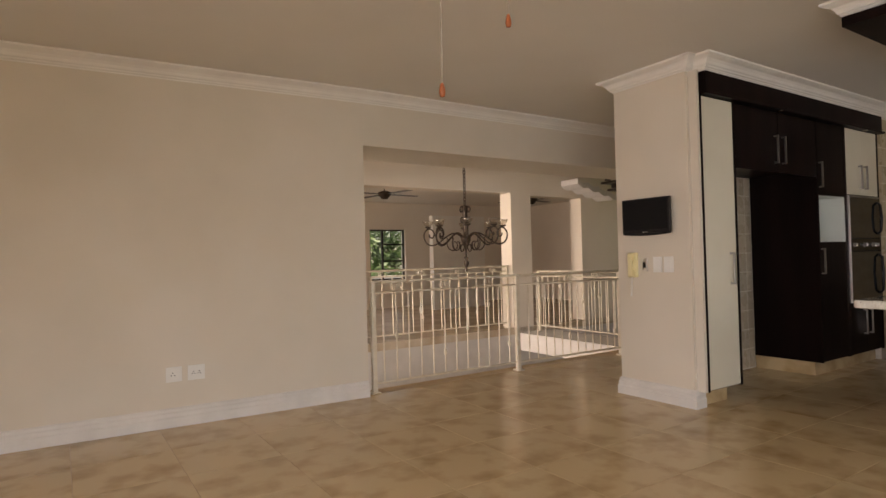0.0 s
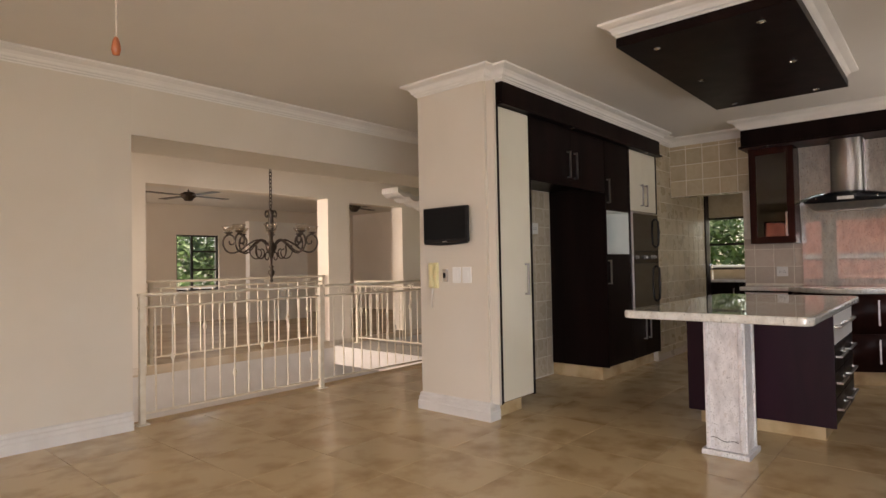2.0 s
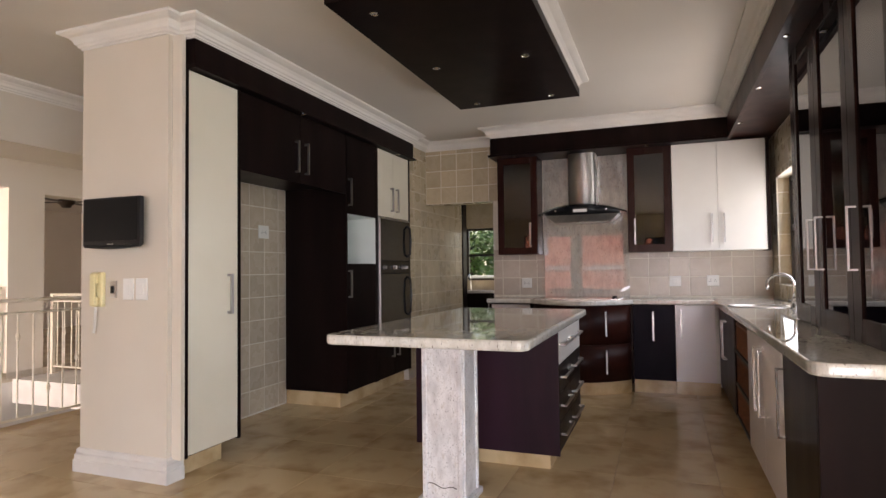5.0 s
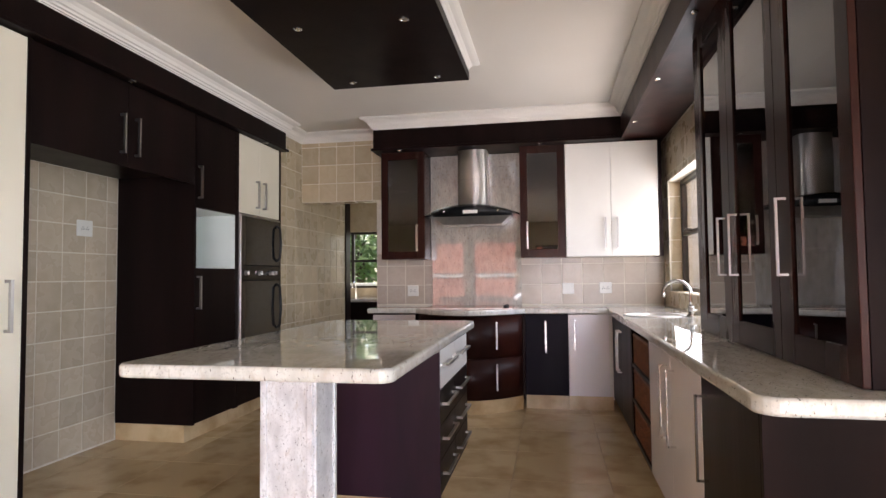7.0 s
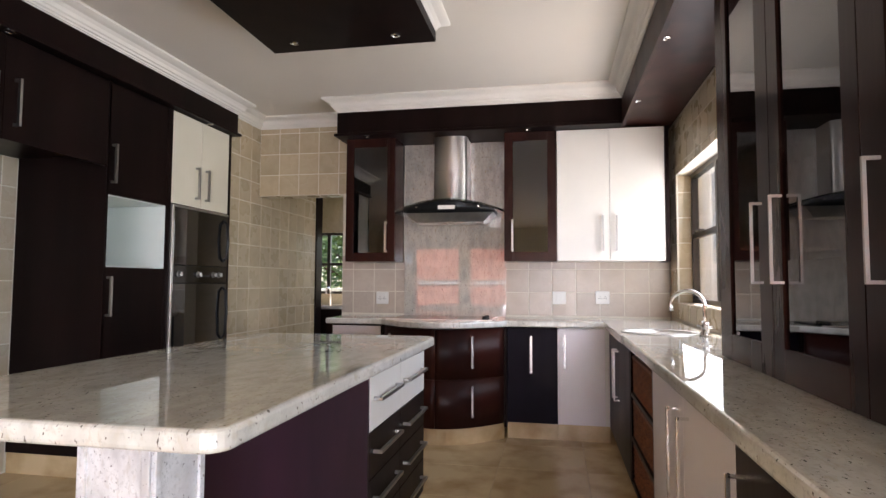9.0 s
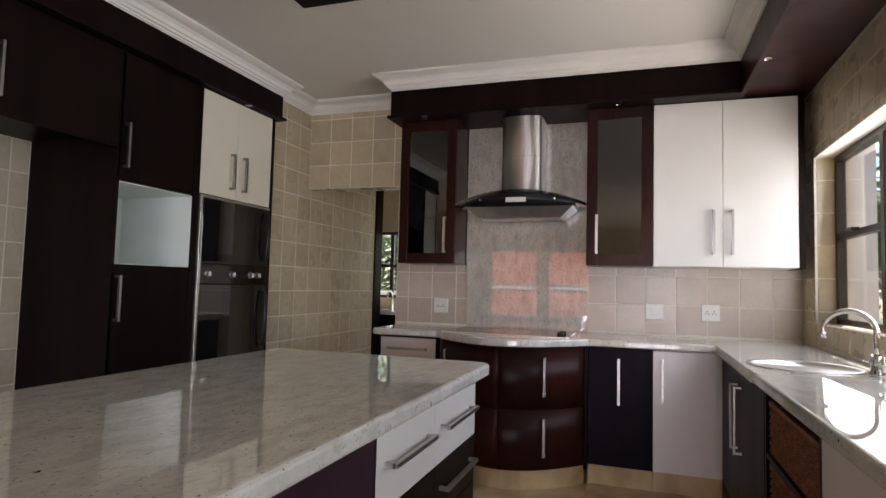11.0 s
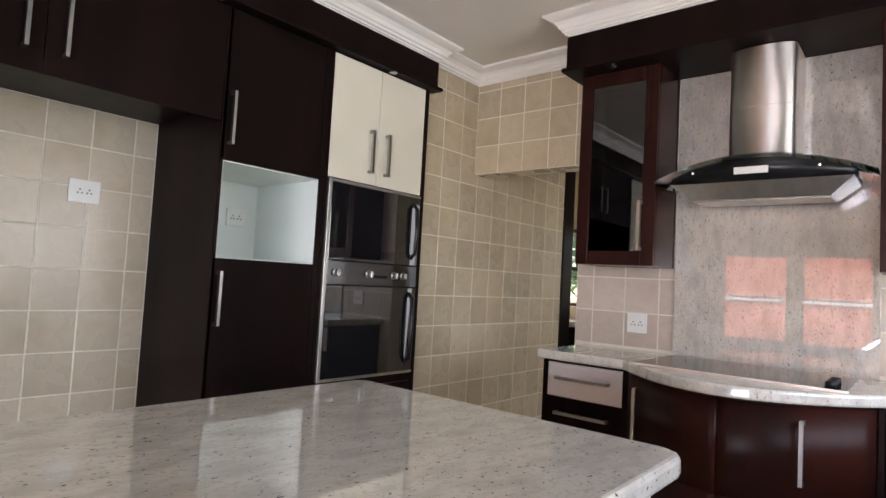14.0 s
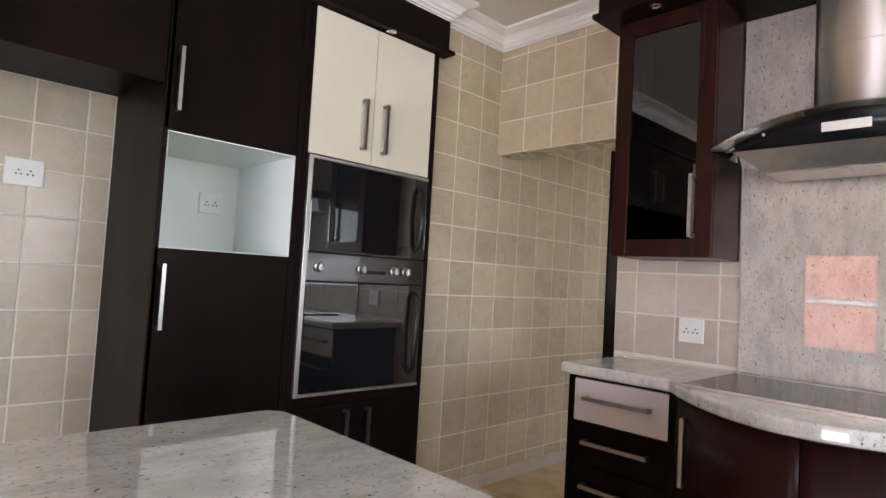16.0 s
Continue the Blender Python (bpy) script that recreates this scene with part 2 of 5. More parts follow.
PULL = material("turned_wood_pull", (0.36, 0.11, 0.04), 0.4, colour2=(0.26, 0.07, 0.03), scale=30)
CORD = material("pale_cord", (0.45, 0.40, 0.33), 0.8, colour2=(0.38, 0.33, 0.27), scale=40)
CUP = pane_glass("frosted_lamp_glass", (0.98, 0.95, 0.91), 0.14)
STAIRW = material("dark_stair_tread", (0.03, 0.018, 0.012), 0.4, colour2=(0.02, 0.012, 0.008), scale=8)
GLASS = pane_glass("clear_glass", (0.97, 0.98, 0.97), 0.03)
SMOKE = pane_glass("smoked_cabinet_glass", (0.24, 0.20, 0.195), 0.10)
HGLASS = glass("hood_glass", (0.55, 0.62, 0.62))
GRASS = material("lawn", (0.09, 0.15, 0.035), 0.9, colour2=(0.15, 0.19, 0.06), scale=2.5, bump=0.6, bump_scale=30)
LEAF = material("leaf_green", (0.09, 0.17, 0.035), 0.5, colour2=(0.14, 0.21, 0.06), scale=1.5)
BARK = material("bark", (0.12, 0.085, 0.06), 0.9, colour2=(0.07, 0.05, 0.035), scale=12, bump=0.6)
RENDER = material("terracotta_wall_paint", (0.62, 0.19, 0.12), 0.8, colour2=(0.56, 0.16, 0.10), scale=2, bump=0.2)
OUTW = material("white_garden_wall", (0.70, 0.68, 0.66), 0.8, colour2=(0.62, 0.60, 0.58), scale=2, bump=0.3)
ROOF = material("roof_tile", (0.16, 0.07, 0.05), 0.8, colour2=(0.11, 0.05, 0.04), scale=4, bump=0.4)

# ---- building helpers ----


def thing(name, at, label, category, group="", kind=""):
    ob = new(name)
    ob.location = at
    ob.empty_display_size = 0.05
    return tagged(ob, label, category, group, kind)


def mesh_object(name, bm, mat, smooth=False):
    me = bpy.data.meshes.new(name)
    bm.to_mesh(me)
    bm.free()
    me.materials.append(mat)
    if smooth:
        for p in me.polygons:
            p.use_smooth = True
    return new(name, me)


def part(name, bm, mat, parent, label="", smooth=False):
    """One mesh under a thing or under a part, built at its place in the world."""
    ob = mesh_object(name, bm, mat, smooth)
    ob.parent = parent
    base = Matrix.Translation(parent.location)
    if parent.parent:
        base = Matrix.Identity(4) if parent.parent.type == "EMPTY" and parent.type != "EMPTY" else base
    ob.matrix_parent_inverse = base.inverted()
    if label:
        tagged(ob, label)
    return ob


def setting(name, bm, mat, label="", category=""):
    return tagged(mesh_object(name, bm, mat), label, category, kind="structure")


def add_box(bm, x0, x1, y0, y1, z0, z1, bevel=0.0):
    m = Matrix.Translation(((x0 + x1) / 2, (y0 + y1) / 2, (z0 + z1) / 2)) @ Matrix.Diagonal((abs(x1 - x0), abs(y1 - y0), abs(z1 - z0), 1))
    made = bmesh.ops.create_cube(bm, size=1, matrix=m)["verts"]
    if bevel:
        edges = list({e for v in made for e in v.link_edges})
        bmesh.ops.bevel(bm, geom=edges, offset=bevel, segments=2, profile=0.5, affect="EDGES")
    return bm


def box(x0, x1, y0, y1, z0, z1, bevel=0.0):
    return add_box(bmesh.new(), x0, x1, y0, y1, z0, z1, bevel)


def add_tube(bm, pts, r, sides=6, closed=False):
    """A round bar along points; r may be one radius or one for each point."""
    pts = [Vector(p) for p in pts]
    n = len(pts)
    rr = r if isinstance(r, (list, tuple)) else [r] * n
    rings, up = [], None
    for i, p in enumerate(pts):
        d = (pts[min(i + 1, n - 1)] - pts[max(i - 1, 0)]).normalized()
        if up is None:
            up = d.orthogonal().normalized()
        up = (up - d * up.dot(d)).normalized()
        side = d.cross(up)
        rings.append([bm.verts.new(p + (up * math.cos(a) + side * math.sin(a)) * rr[i]) for a in (2 * math.pi * k / sides for k in range(sides))])
    for a, b in zip(rings, rings[1:]):
        for k in range(sides):
            bm.faces.new((a[k], a[(k + 1) % sides], b[(k + 1) % sides], b[k]))
    bm.faces.new(rings[0][::-1])
    bm.faces.new(rings[-1])
    return bm


def tube(pts, r, sides=6):
    return add_tube(bmesh.new(), pts, r, sides)


def add_lathe(bm, profile, at, sides=16, axis="z"):
    """A turned shape: profile of (radius, height) about an upright axis."""
    rings = []
    for r, h in profile:
        ring = []
        for k in range(sides):
            a = 2 * math.pi * k / sides
            c, s = r * math.cos(a), r * math.sin(a)
            v = {"z": (c, s, h), "x": (h, c, s), "y": (c, h, s)}[axis]
            ring.append(bm.verts.new(Vector(at) + Vector(v)))
        rings.append(ring)
    for a, b in zip(rings, rings[1:]):
        for k in range(sides):
            bm.faces.new((a[k], a[(k + 1) % sides], b[(k + 1) % sides], b[k]))
    for ring, flip in ((rings[0], True), (rings[-1], False)):
        try:
            bm.faces.new(ring[::-1] if flip else ring)
        except ValueError:
            pass
    bmesh.ops.recalc_face_normals(bm, faces=bm.faces)
    return bm


def lathe(profile, at, sides=16, axis="z"):
    return add_lathe(bmesh.new(), profile, at, sides, axis)


def prism(outline, z0, z1, bevel=0.0):
    """An upright slab over an outline in x and y."""
    bm = bmesh.new()
    low = [bm.verts.new((x, y, z0)) for x, y in outline]
    top = [bm.verts.new((x, y, z1)) for x, y in outline]
    bm.faces.new(low[::-1])
    bm.faces.new(top)
    for i in range(len(low)):
        j = (i + 1) % len(low)
        bm.faces.new((low[i], low[j], top[j], top[i]))
    bmesh.ops.recalc_face_normals(bm, faces=bm.faces)
    if bevel:
        edges = [e for e in bm.edges if abs(e.verts[0].co.z - e.verts[1].co.z) < 1e-6]
        bmesh.ops.bevel(bm, geom=edges, offset=bevel, segments=3, profile=0.5, affect="EDGES")
    return bm


CROWN = tuple((u * 0.72, w * 0.80) for u, w in ((0, 0), (0.15, 0), (0.15, -0.018), (0.135, -0.026), (0.118, -0.034), (0.085, -0.045), (0.062, -0.066), (0.05, -0.09), (0.036, -0.098), (0.03, -0.112), (0.014, -0.118), (0.012, -0.13), (0, -0.13)))


def add_moulding(bm, p0, p1, out, z, profile=CROWN, m0=0, m1=0, scale=1.0):
    """A moulding from p0 to p1 (x, y) on a wall that faces out; m0, m1: 1 at an outer corner, -1 at an inner one."""
    p0, p1, out = Vector((*p0, z)), Vector((*p1, z)), Vector((*out, 0))
    d = (p1 - p0).normalized()
    a = [bm.verts.new(p0 + out * u * scale - d * u * scale * m0 + Vector((0, 0, w * scale))) for u, w in profile]
    b = [bm.verts.new(p1 + out * u * scale + d * u * scale * m1 + Vector((0, 0, w * scale))) for u, w in profile]
    for i in range(len(a)):
        j = (i + 1) % len(a)
        bm.faces.new((a[i], a[j], b[j], b[i]))
    bm.faces.new(a[::-1])
    bm.faces.new(b)
    bmesh.ops.recalc_face_normals(bm, faces=bm.faces)
    return bm


def handle(parent, a, b, out, mat=None, stand=0.032, w=0.011):
    """A straight square bar handle from a to b on two short feet."""
    a, b, out = Vector(a), Vector(b), Vector(out)
    d = (b - a).normalized()
    side = d.cross(out)
    bm = bmesh.new()

    def bar(p, q, r1, u, v):
        vs = []
        for e in (p, q):
            for s, t in ((-1, -1), (1, -1), (1, 1), (-1, 1)):
                vs.append(bm.verts.new(e + u * s * r1 + v * t * r1))
        for f in ((0, 1, 2, 3), (7, 6, 5, 4), (0, 4, 5, 1), (1, 5, 6, 2), (2, 6, 7, 3), (3, 7, 4, 0)):
            bm.faces.new([vs[i] for i in f])

    bar(a + out * stand, b + out * stand, w / 2, side, out)
    for e in (a + d * w / 2, b - d * w / 2):
        bar(e - out * 0.001, e + out * stand, w / 2, side, d)
    bmesh.ops.recalc_face_normals(bm, faces=bm.faces)
    return part("handle", bm, mat or HANDLE, parent, "brushed steel bar handle")


def socket(at, out, right, label, w=0.1, h=0.1, holes=True, wide=False):
    """A white wall plate with a rocker or with dark pin holes."""
    at, out, right = Vector(at), Vector(out), Vector(right)
    up = Vector((0, 0, 1))
    s = thing("wall_socket" if holes else "light_switch", at, label, "socket" if holes else "switch")

    def slab(cx, cz, sx, sz, d0, d1, bevel=0.0):
        lo = at + right * (cx - sx / 2) + up * (cz - sz / 2) + out * d0
        hi = at + right * (cx + sx / 2) + up * (cz + sz / 2) + out * d1
        return box(min(lo.x, hi.x), max(lo.x, hi.x), min(lo.y, hi.y), max(lo.y, hi.y), min(lo.z, hi.z), max(lo.z, hi.z), bevel)

    part("plate", slab(0, 0, w, h, 0, 0.009, 0.003), PLASTIC, s)
    if holes:
        for cx, cz in ((-0.02, -0.008), (0.004, -0.008), (-0.008, 0.012)) if not wide else ((-0.03, -0.008), (-0.012, -0.008), (-0.021, 0.008), (0.012, -0.008), (0.03, -0.008), (0.021, 0.008)):
            part("pin_hole", slab(cx, cz, 0.007, 0.007, 0.009, 0.0095), BLACK, s)
        part("rocker", slab(w * 0.3, 0.03, 0.016, 0.012, 0.009, 0.013, 0.001), PLASTIC, s)
    else:
        part("rocker", slab(0, 0, w * 0.42, h * 0.5, 0.009, 0.013, 0.002), PLASTIC, s)
    return s


# ---- the large structure ----
Z = 2.78          # ceiling
AY0, AY1 = 7.45, 7.72   # wall with the lounge openings
BX, RY, TY = 8.10, -0.83, 2.90   # hob wall, window wall, tiled wall
NY = 5.00         # wall with the wide opening
floor = setting("floor", box(-4.0, 10.6, -3.0, 5.06, -0.25, -0.004), FGROUT, "polished beige marbled ceramic tile floor", "floor")
setting("floor_strip", box(-4.0, 2.33, 5.0605, 5.36, -0.25, -0.004), FGROUT, "tiled floor edge along the cream wall", "floor")
landing = setting("floor_landing", box(2.331, 9.5, 5.0605, 5.24, -0.25, -0.004), FGROUT, "tiled landing beside the stairwell", "floor")
far_floor = setting("floor_lounge", box(-1.0, 13.0, 7.45, 12.5, -0.03, 0.08), LFLOOR, "beige tiled lounge floor beyond the stairwell", "floor")
low_floor = setting("floor_stairwell", box(-1.0, 13.0, 5.06, 7.45, -1.5, -1.3), CARPET, "grey floor at the foot of the stairwell", "floor")
setting("wall_stairwell_south", box(-1.0, 13.0, 5.0, 5.055, -1.3, -0.26), CARPET, "grey plaster wall under the floor edge", "wall")
setting("wall_stairwell_north", box(-1.0, 13.0, 7.452, 7.6, -1.3, -0.031), CARPET, "grey plaster wall under the lounge floor", "wall")
cl = box(-4.2, 3.8, -3.2, 5.72, Z + 0.001, Z + 0.2)
add_box(cl, 3.8, 10.8, RY - 0.2, 5.72, Z + 0.001, Z + 0.2)
setting("ceiling", cl, CEIL, "smooth off-white painted ceiling", "ceiling")
setting("ceiling_stairwell", box(-1.2, 13.2, 5.72, 7.45, Z + 0.001, Z + 0.2), CEIL, "off-white ceiling over the stairwell", "ceiling")
setting("ceiling_lounge", box(-1.2, 13.2, AY1, 12.7, 2.601, 2.8), CEIL, "off-white lounge ceiling", "ceiling")

OX = 2.33         # edge of the wide opening
SLANT = 0.051     # the long wall is not quite square to the cabinets


def north(x):
    return NY + SLANT * (OX - x)


wn_ = prism([(-4.2, north(-4.2)), (OX, NY), (OX, 5.16), (-4.2, 5.60)], 0, Z)
setting("wall_north", wn_, PAINT, "smooth cream painted wall", "wall")
setting("beam_opening", box(OX, 10.8, NY, 5.72, 2.29, Z), PAINT, "cream painted beam over the wide opening", "beam")
setting("wall_west", box(-4.2, -4.0, 4.30, 5.31, 0, Z), PAINT, "cream painted wall", "wall")
setting("wall_west_middle", box(-4.2, -4.0, 0.70, 1.30, 0, Z), PAINT, "cream painted wall", "wall")
setting("wall_west_south", box(-4.2, -4.0, -3.0, -2.6, 0, Z), PAINT, "cream painted wall", "wall")
setting("wall_west_sill", box(-4.2, -4.0, 1.30, 4.30, 0, 0.25), PAINT, "cream painted wall under the garden window", "wall")
setting("wall_west_lintel", box(-4.2, -4.0, -2.6, 0.70, 2.1, Z), PAINT, "cream painted wall over the terrace doors", "wall")
setting("wall_west_head", box(-4.2, -4.0, 1.30, 4.30, 2.27, Z), PAINT, "cream painted wall over the garden window", "wall")
setting("wall_south_w", box(-4.2, -2.8, -3.2, -3.0, 0, Z), PAINT, "cream painted wall", "wall")
setting("wall_south_e", box(1.6, 3.6, -3.2, -3.0, 0, Z), PAINT, "cream painted wall", "wall")
setting("wall_south_head", box(-2.8, 1.6, -3.2, -3.0, 2.25, Z), PAINT, "cream painted wall over the added unseen sliding doors", "wall")
setting("wall_return", box(3.6, 3.8, -3.0, RY, 0, Z), PAINT, "cream painted return wall", "wall")

WX0, WX1, WZ0, WZ1 = 5.70, 7.82, 1.06, 2.07   # kitchen window
wr = box(3.6, WX0, RY - 0.2, RY - 0.003, 0, Z)
add_box(wr, WX1, BX + 0.2, RY - 0.2, RY - 0.003, 0, Z)
add_box(wr, WX0, WX1, RY - 0.2, RY - 0.003, 0, WZ0)
add_box(wr, WX0, WX1, RY - 0.2, RY - 0.003, WZ1, Z)
wall_right = setting("wall_window", wr, GROUT, "beige tiled kitchen wall round the window", "wall")

DY0 = 2.05        # doorway to the scullery
wb = box(BX + 0.003, BX + 0.18, RY, DY0, 0, Z)
add_box(wb, BX + 0.003, BX + 0.18, DY0, TY, 2.03, Z)
wall_hob = setting("wall_hob", wb, GROUT, "beige tiled kitchen wall behind the hob", "wall")
wall_tiled = setting("wall_tiled", box(7.54, 9.45, TY + 0.003, 3.66, 0, Z), GROUT, "beige square-tiled wall beside the oven cabinet", "wall")
wall_nook = setting("wall_nook", box(4.201, 7.54, 3.533, 3.66, 0, Z), GROUT, "beige square-tiled wall in the fridge recess", "wall")
PLX, PLY, PLN = 4.172, 2.946, 3.661   # wall end beside the larder cabinet
setting("wall_passage", box(PLX, 10.0, 3.66, PLN, 0, Z), PAINT, "cream painted passage wall", "wall")
setting("wall_end_nib", box(4.2045, 4.2315, 2.872, PLY - 0.0005, 0.13, 2.676), PAINT, "cream plaster return beside the larder cabinet", "wall")
setting("pillar", box(PLX, 4.204, PLY, 3.66, 0, Z), PAINT, "cream painted wall end", "wall")

# cornices and skirtings
cn = bmesh.new()
nout = Vector((-SLANT, -1)).normalized()
add_moulding(cn, (-4.0, north(-4.0)), (OX, NY), tuple(nout), Z)
add_moulding(cn, (OX - 0.004, NY), (10.0, NY), (0, -1), Z)
setting("cornice_north", cn, PLASTER, "white moulded plaster cornice", "cornice")
cp = bmesh.new()
add_moulding(cp, (PLX, PLN), (PLX, PLY), (-1, 0), Z, m0=1, m1=1)
add_moulding(cp, (PLX, PLY), (4.262, PLY), (0, -1), Z, m0=1, m1=-1)
add_moulding(cp, (10.0, PLN), (PLX, PLN), (0, 1), Z, m1=1)
setting("cornice_pillar", cp, PLASTER, "white moulded plaster cornice round the wall end", "cornice")
ct = bmesh.new()
add_moulding(ct, (4.262, PLY), (4.262, 2.83), (-1, 0), Z, m0=-1, m1=1)
add_moulding(ct, (4.262, 2.83), (7.57, 2.83), (0, -1), Z, m0=1, m1=1)
add_moulding(ct, (7.57, 2.83), (7.57, TY), (1, 0), Z, m0=1, m1=-1)
add_moulding(ct, (7.57, TY), (BX, TY), (0, -1), Z, m0=-1, m1=-1)
add_moulding(ct, (BX, TY), (BX, 1.95), (-1, 0), Z, m0=-1, m1=-1)
setting("cornice_cabinets", ct, PLASTER, "white moulded plaster cornice over the tall cabinets", "cornice")
FX, FY, FE = 7.66, -0.41, 1.95
cf = bmesh.new()
add_moulding(cf, (BX, FE), (FX, FE), (0, 1), Z, m0=-1, m1=1)
add_moulding(cf, (FX, FE), (FX, FY), (-1, 0), Z, m0=1, m1=-1)
add_moulding(cf, (FX, FY), (3.8, FY), (0, 1), Z, m0=-1, m1=0)
setting("cornice_bulkhead", cf, PLASTER, "white moulded plaster cornice above the dark fascia", "cornice")
BASE = ((0, 0), (0.028, 0), (0.028, 0.07), (0.022, 0.078), (0.022, 0.105), (0.014, 0.115), (0.014, 0.135), (0.006, 0.145), (0, 0.145))
sk = bmesh.new()
add_moulding(sk, (-4.0, north(-4.0)), (OX, NY), tuple(nout), 0, BASE, m1=0)
setting("baseboard_north", sk, SKIRT, "pale grey moulded skirting", "skirting")
sp = bmesh.new()
add_moulding(sp, (PLX, PLN), (PLX, PLY), (-1, 0), 0, BASE, m0=1, m1=1)
add_moulding(sp, (PLX, PLY), (4.28, PLY), (0, -1), 0, BASE, m0=1)
setting("baseboard_pillar", sp, SKIRT, "pale moulded skirting round the wall end", "skirting")

# lounge beyond the stairwell
for nm, x0, x1, z0, z1 in (("wall_lounge_west_pier", -1.0, 3.42, -0.004, 2.48), ("wall_lounge_pier", 6.13, 6.56, -0.004, 2.48), ("wall_lounge_east_pier", 7.75, 13.0, -0.004, 2.48),
                           ("wall_lounge_upper", -1.0, 13.0, 2.48, Z), ("wall_lounge_head_wide", 3.42, 6.13, 2.275, 2.48), ("wall_lounge_head_narrow", 6.56, 7.75, 2.24, 2.48)):
    setting(nm, box(x0, x1, AY0, AY1, z0, z1), PAINT2, "pale painted wall round the lounge openings", "wall")
LW = (6.07, 7.02, 0.75, 1.955)
lw = box(-1.0, LW[0], 12.5, 12.7, -0.2, 2.60)
add_box(lw, LW[1], 13.0, 12.5, 12.7, -0.2, 2.60)
add_box(lw, LW[0], LW[1], 12.5, 12.7, -0.2, LW[2])
add_box(lw, LW[0], LW[1], 12.5, 12.7, LW[3], 2.60)
setting("wall_lounge_far", lw, PAINT2, "pale painted far lounge wall", "wall")
setting("wall_lounge_partition", box(7.0, 8.45, 11.2, 11.35, 0, 2.2), PLASTER, "white partition wall in the lounge", "wall")
setting("wall_lounge_east", box(10.9, 11.1, AY1, 12.5, 0.0, 2.60), PAINT2, "pale painted lounge wall", "wall")
setting("wall_stairwell_east", box(13.0, 13.2, 5.0, AY1, -1.3, Z), PAINT2, "pale painted stairwell wall", "wall")
setting("wall_lounge_west", box(-1.2, -1.0, 7.2, 8.4, -1.3, Z), PAINT2, "pale painted lounge wall", "wall")
setting("wall_stairwell_west", box(-1.2, -1.0, 5.16, 7.2, -1.3, 0.0), PAINT2, "pale painted wall under the added unseen stairwell window", "wall")
setting("wall_stairwell_head", box(-1.2, -1.0, 5.16, 7.2, 2.4, Z), PAINT2, "pale painted wall over the added unseen stairwell window", "wall")
setting("wall_lounge_west_end", box(-1.2, -1.0, 11.6, 12.7, -0.2, 2.60), PAINT2, "pale painted lounge wall", "wall")
setting("wall_lounge_west_head", box(-1.2, -1.0, 8.4, 11.6, 2.2, 2.60), PAINT2, "pale painted lounge wall over the added unseen doors", "wall")
setting("wall_passage_end", box(10.0, 10.2, 3.70, NY, 0, Z), PAINT2, "cream painted passage end wall", "wall")

# scullery
SX = 10.6
sw = box(SX, SX + 0.2, 0.4, 2.35, 0, Z)
add_box(sw, SX, SX + 0.2, 3.95, 4.94, 0, Z)
add_box(sw, SX, SX + 0.2, 2.35, 3.95, 0, 1.05)
add_box(sw, SX, SX + 0.2, 2.35, 3.95, 1.90, Z)
wall_sc = setting("wall_scullery", sw, TILE, "beige tiled scullery wall round the window", "wall")
setting("wall_scullery_south", box(BX + 0.18, 8.75, 0.2, 0.4, 0, Z), PAINT, "cream painted scullery wall", "wall")
setting("wall_scullery_south_e", box(10.05, SX, 0.2, 0.4, 0, Z), PAINT, "cream painted scullery wall", "wall")
setting("wall_scullery_south_head", box(8.75, 10.05, 0.2, 0.4, 2.15, Z), PAINT, "cream painted wall over the added unseen scullery door", "wall")

# ---- outside ----
setting("ground", box(-60, 70, -60, 70, -1.75, -1.55), GRASS, "wide green lawn round the house", "lawn")
setting("terrace", box(-9, 9, -9, -3.2, -1.54, -0.1), OUTW, "pale paved terrace", "terrace")
setting("terrace_west", box(-9, -4.2, -3.2, 8, -1.54, -0.1), OUTW, "pale paved terrace", "terrace")
setting("lawn_bank", box(9.0, 60, -14, 40, -1.54, -0.15), GRASS, "raised green lawn bank", "lawn")
setting("garden_bank", box(-9, 9.0, -40, -9, -1.54, 0.1), GRASS, "raised green lawn bank", "lawn")


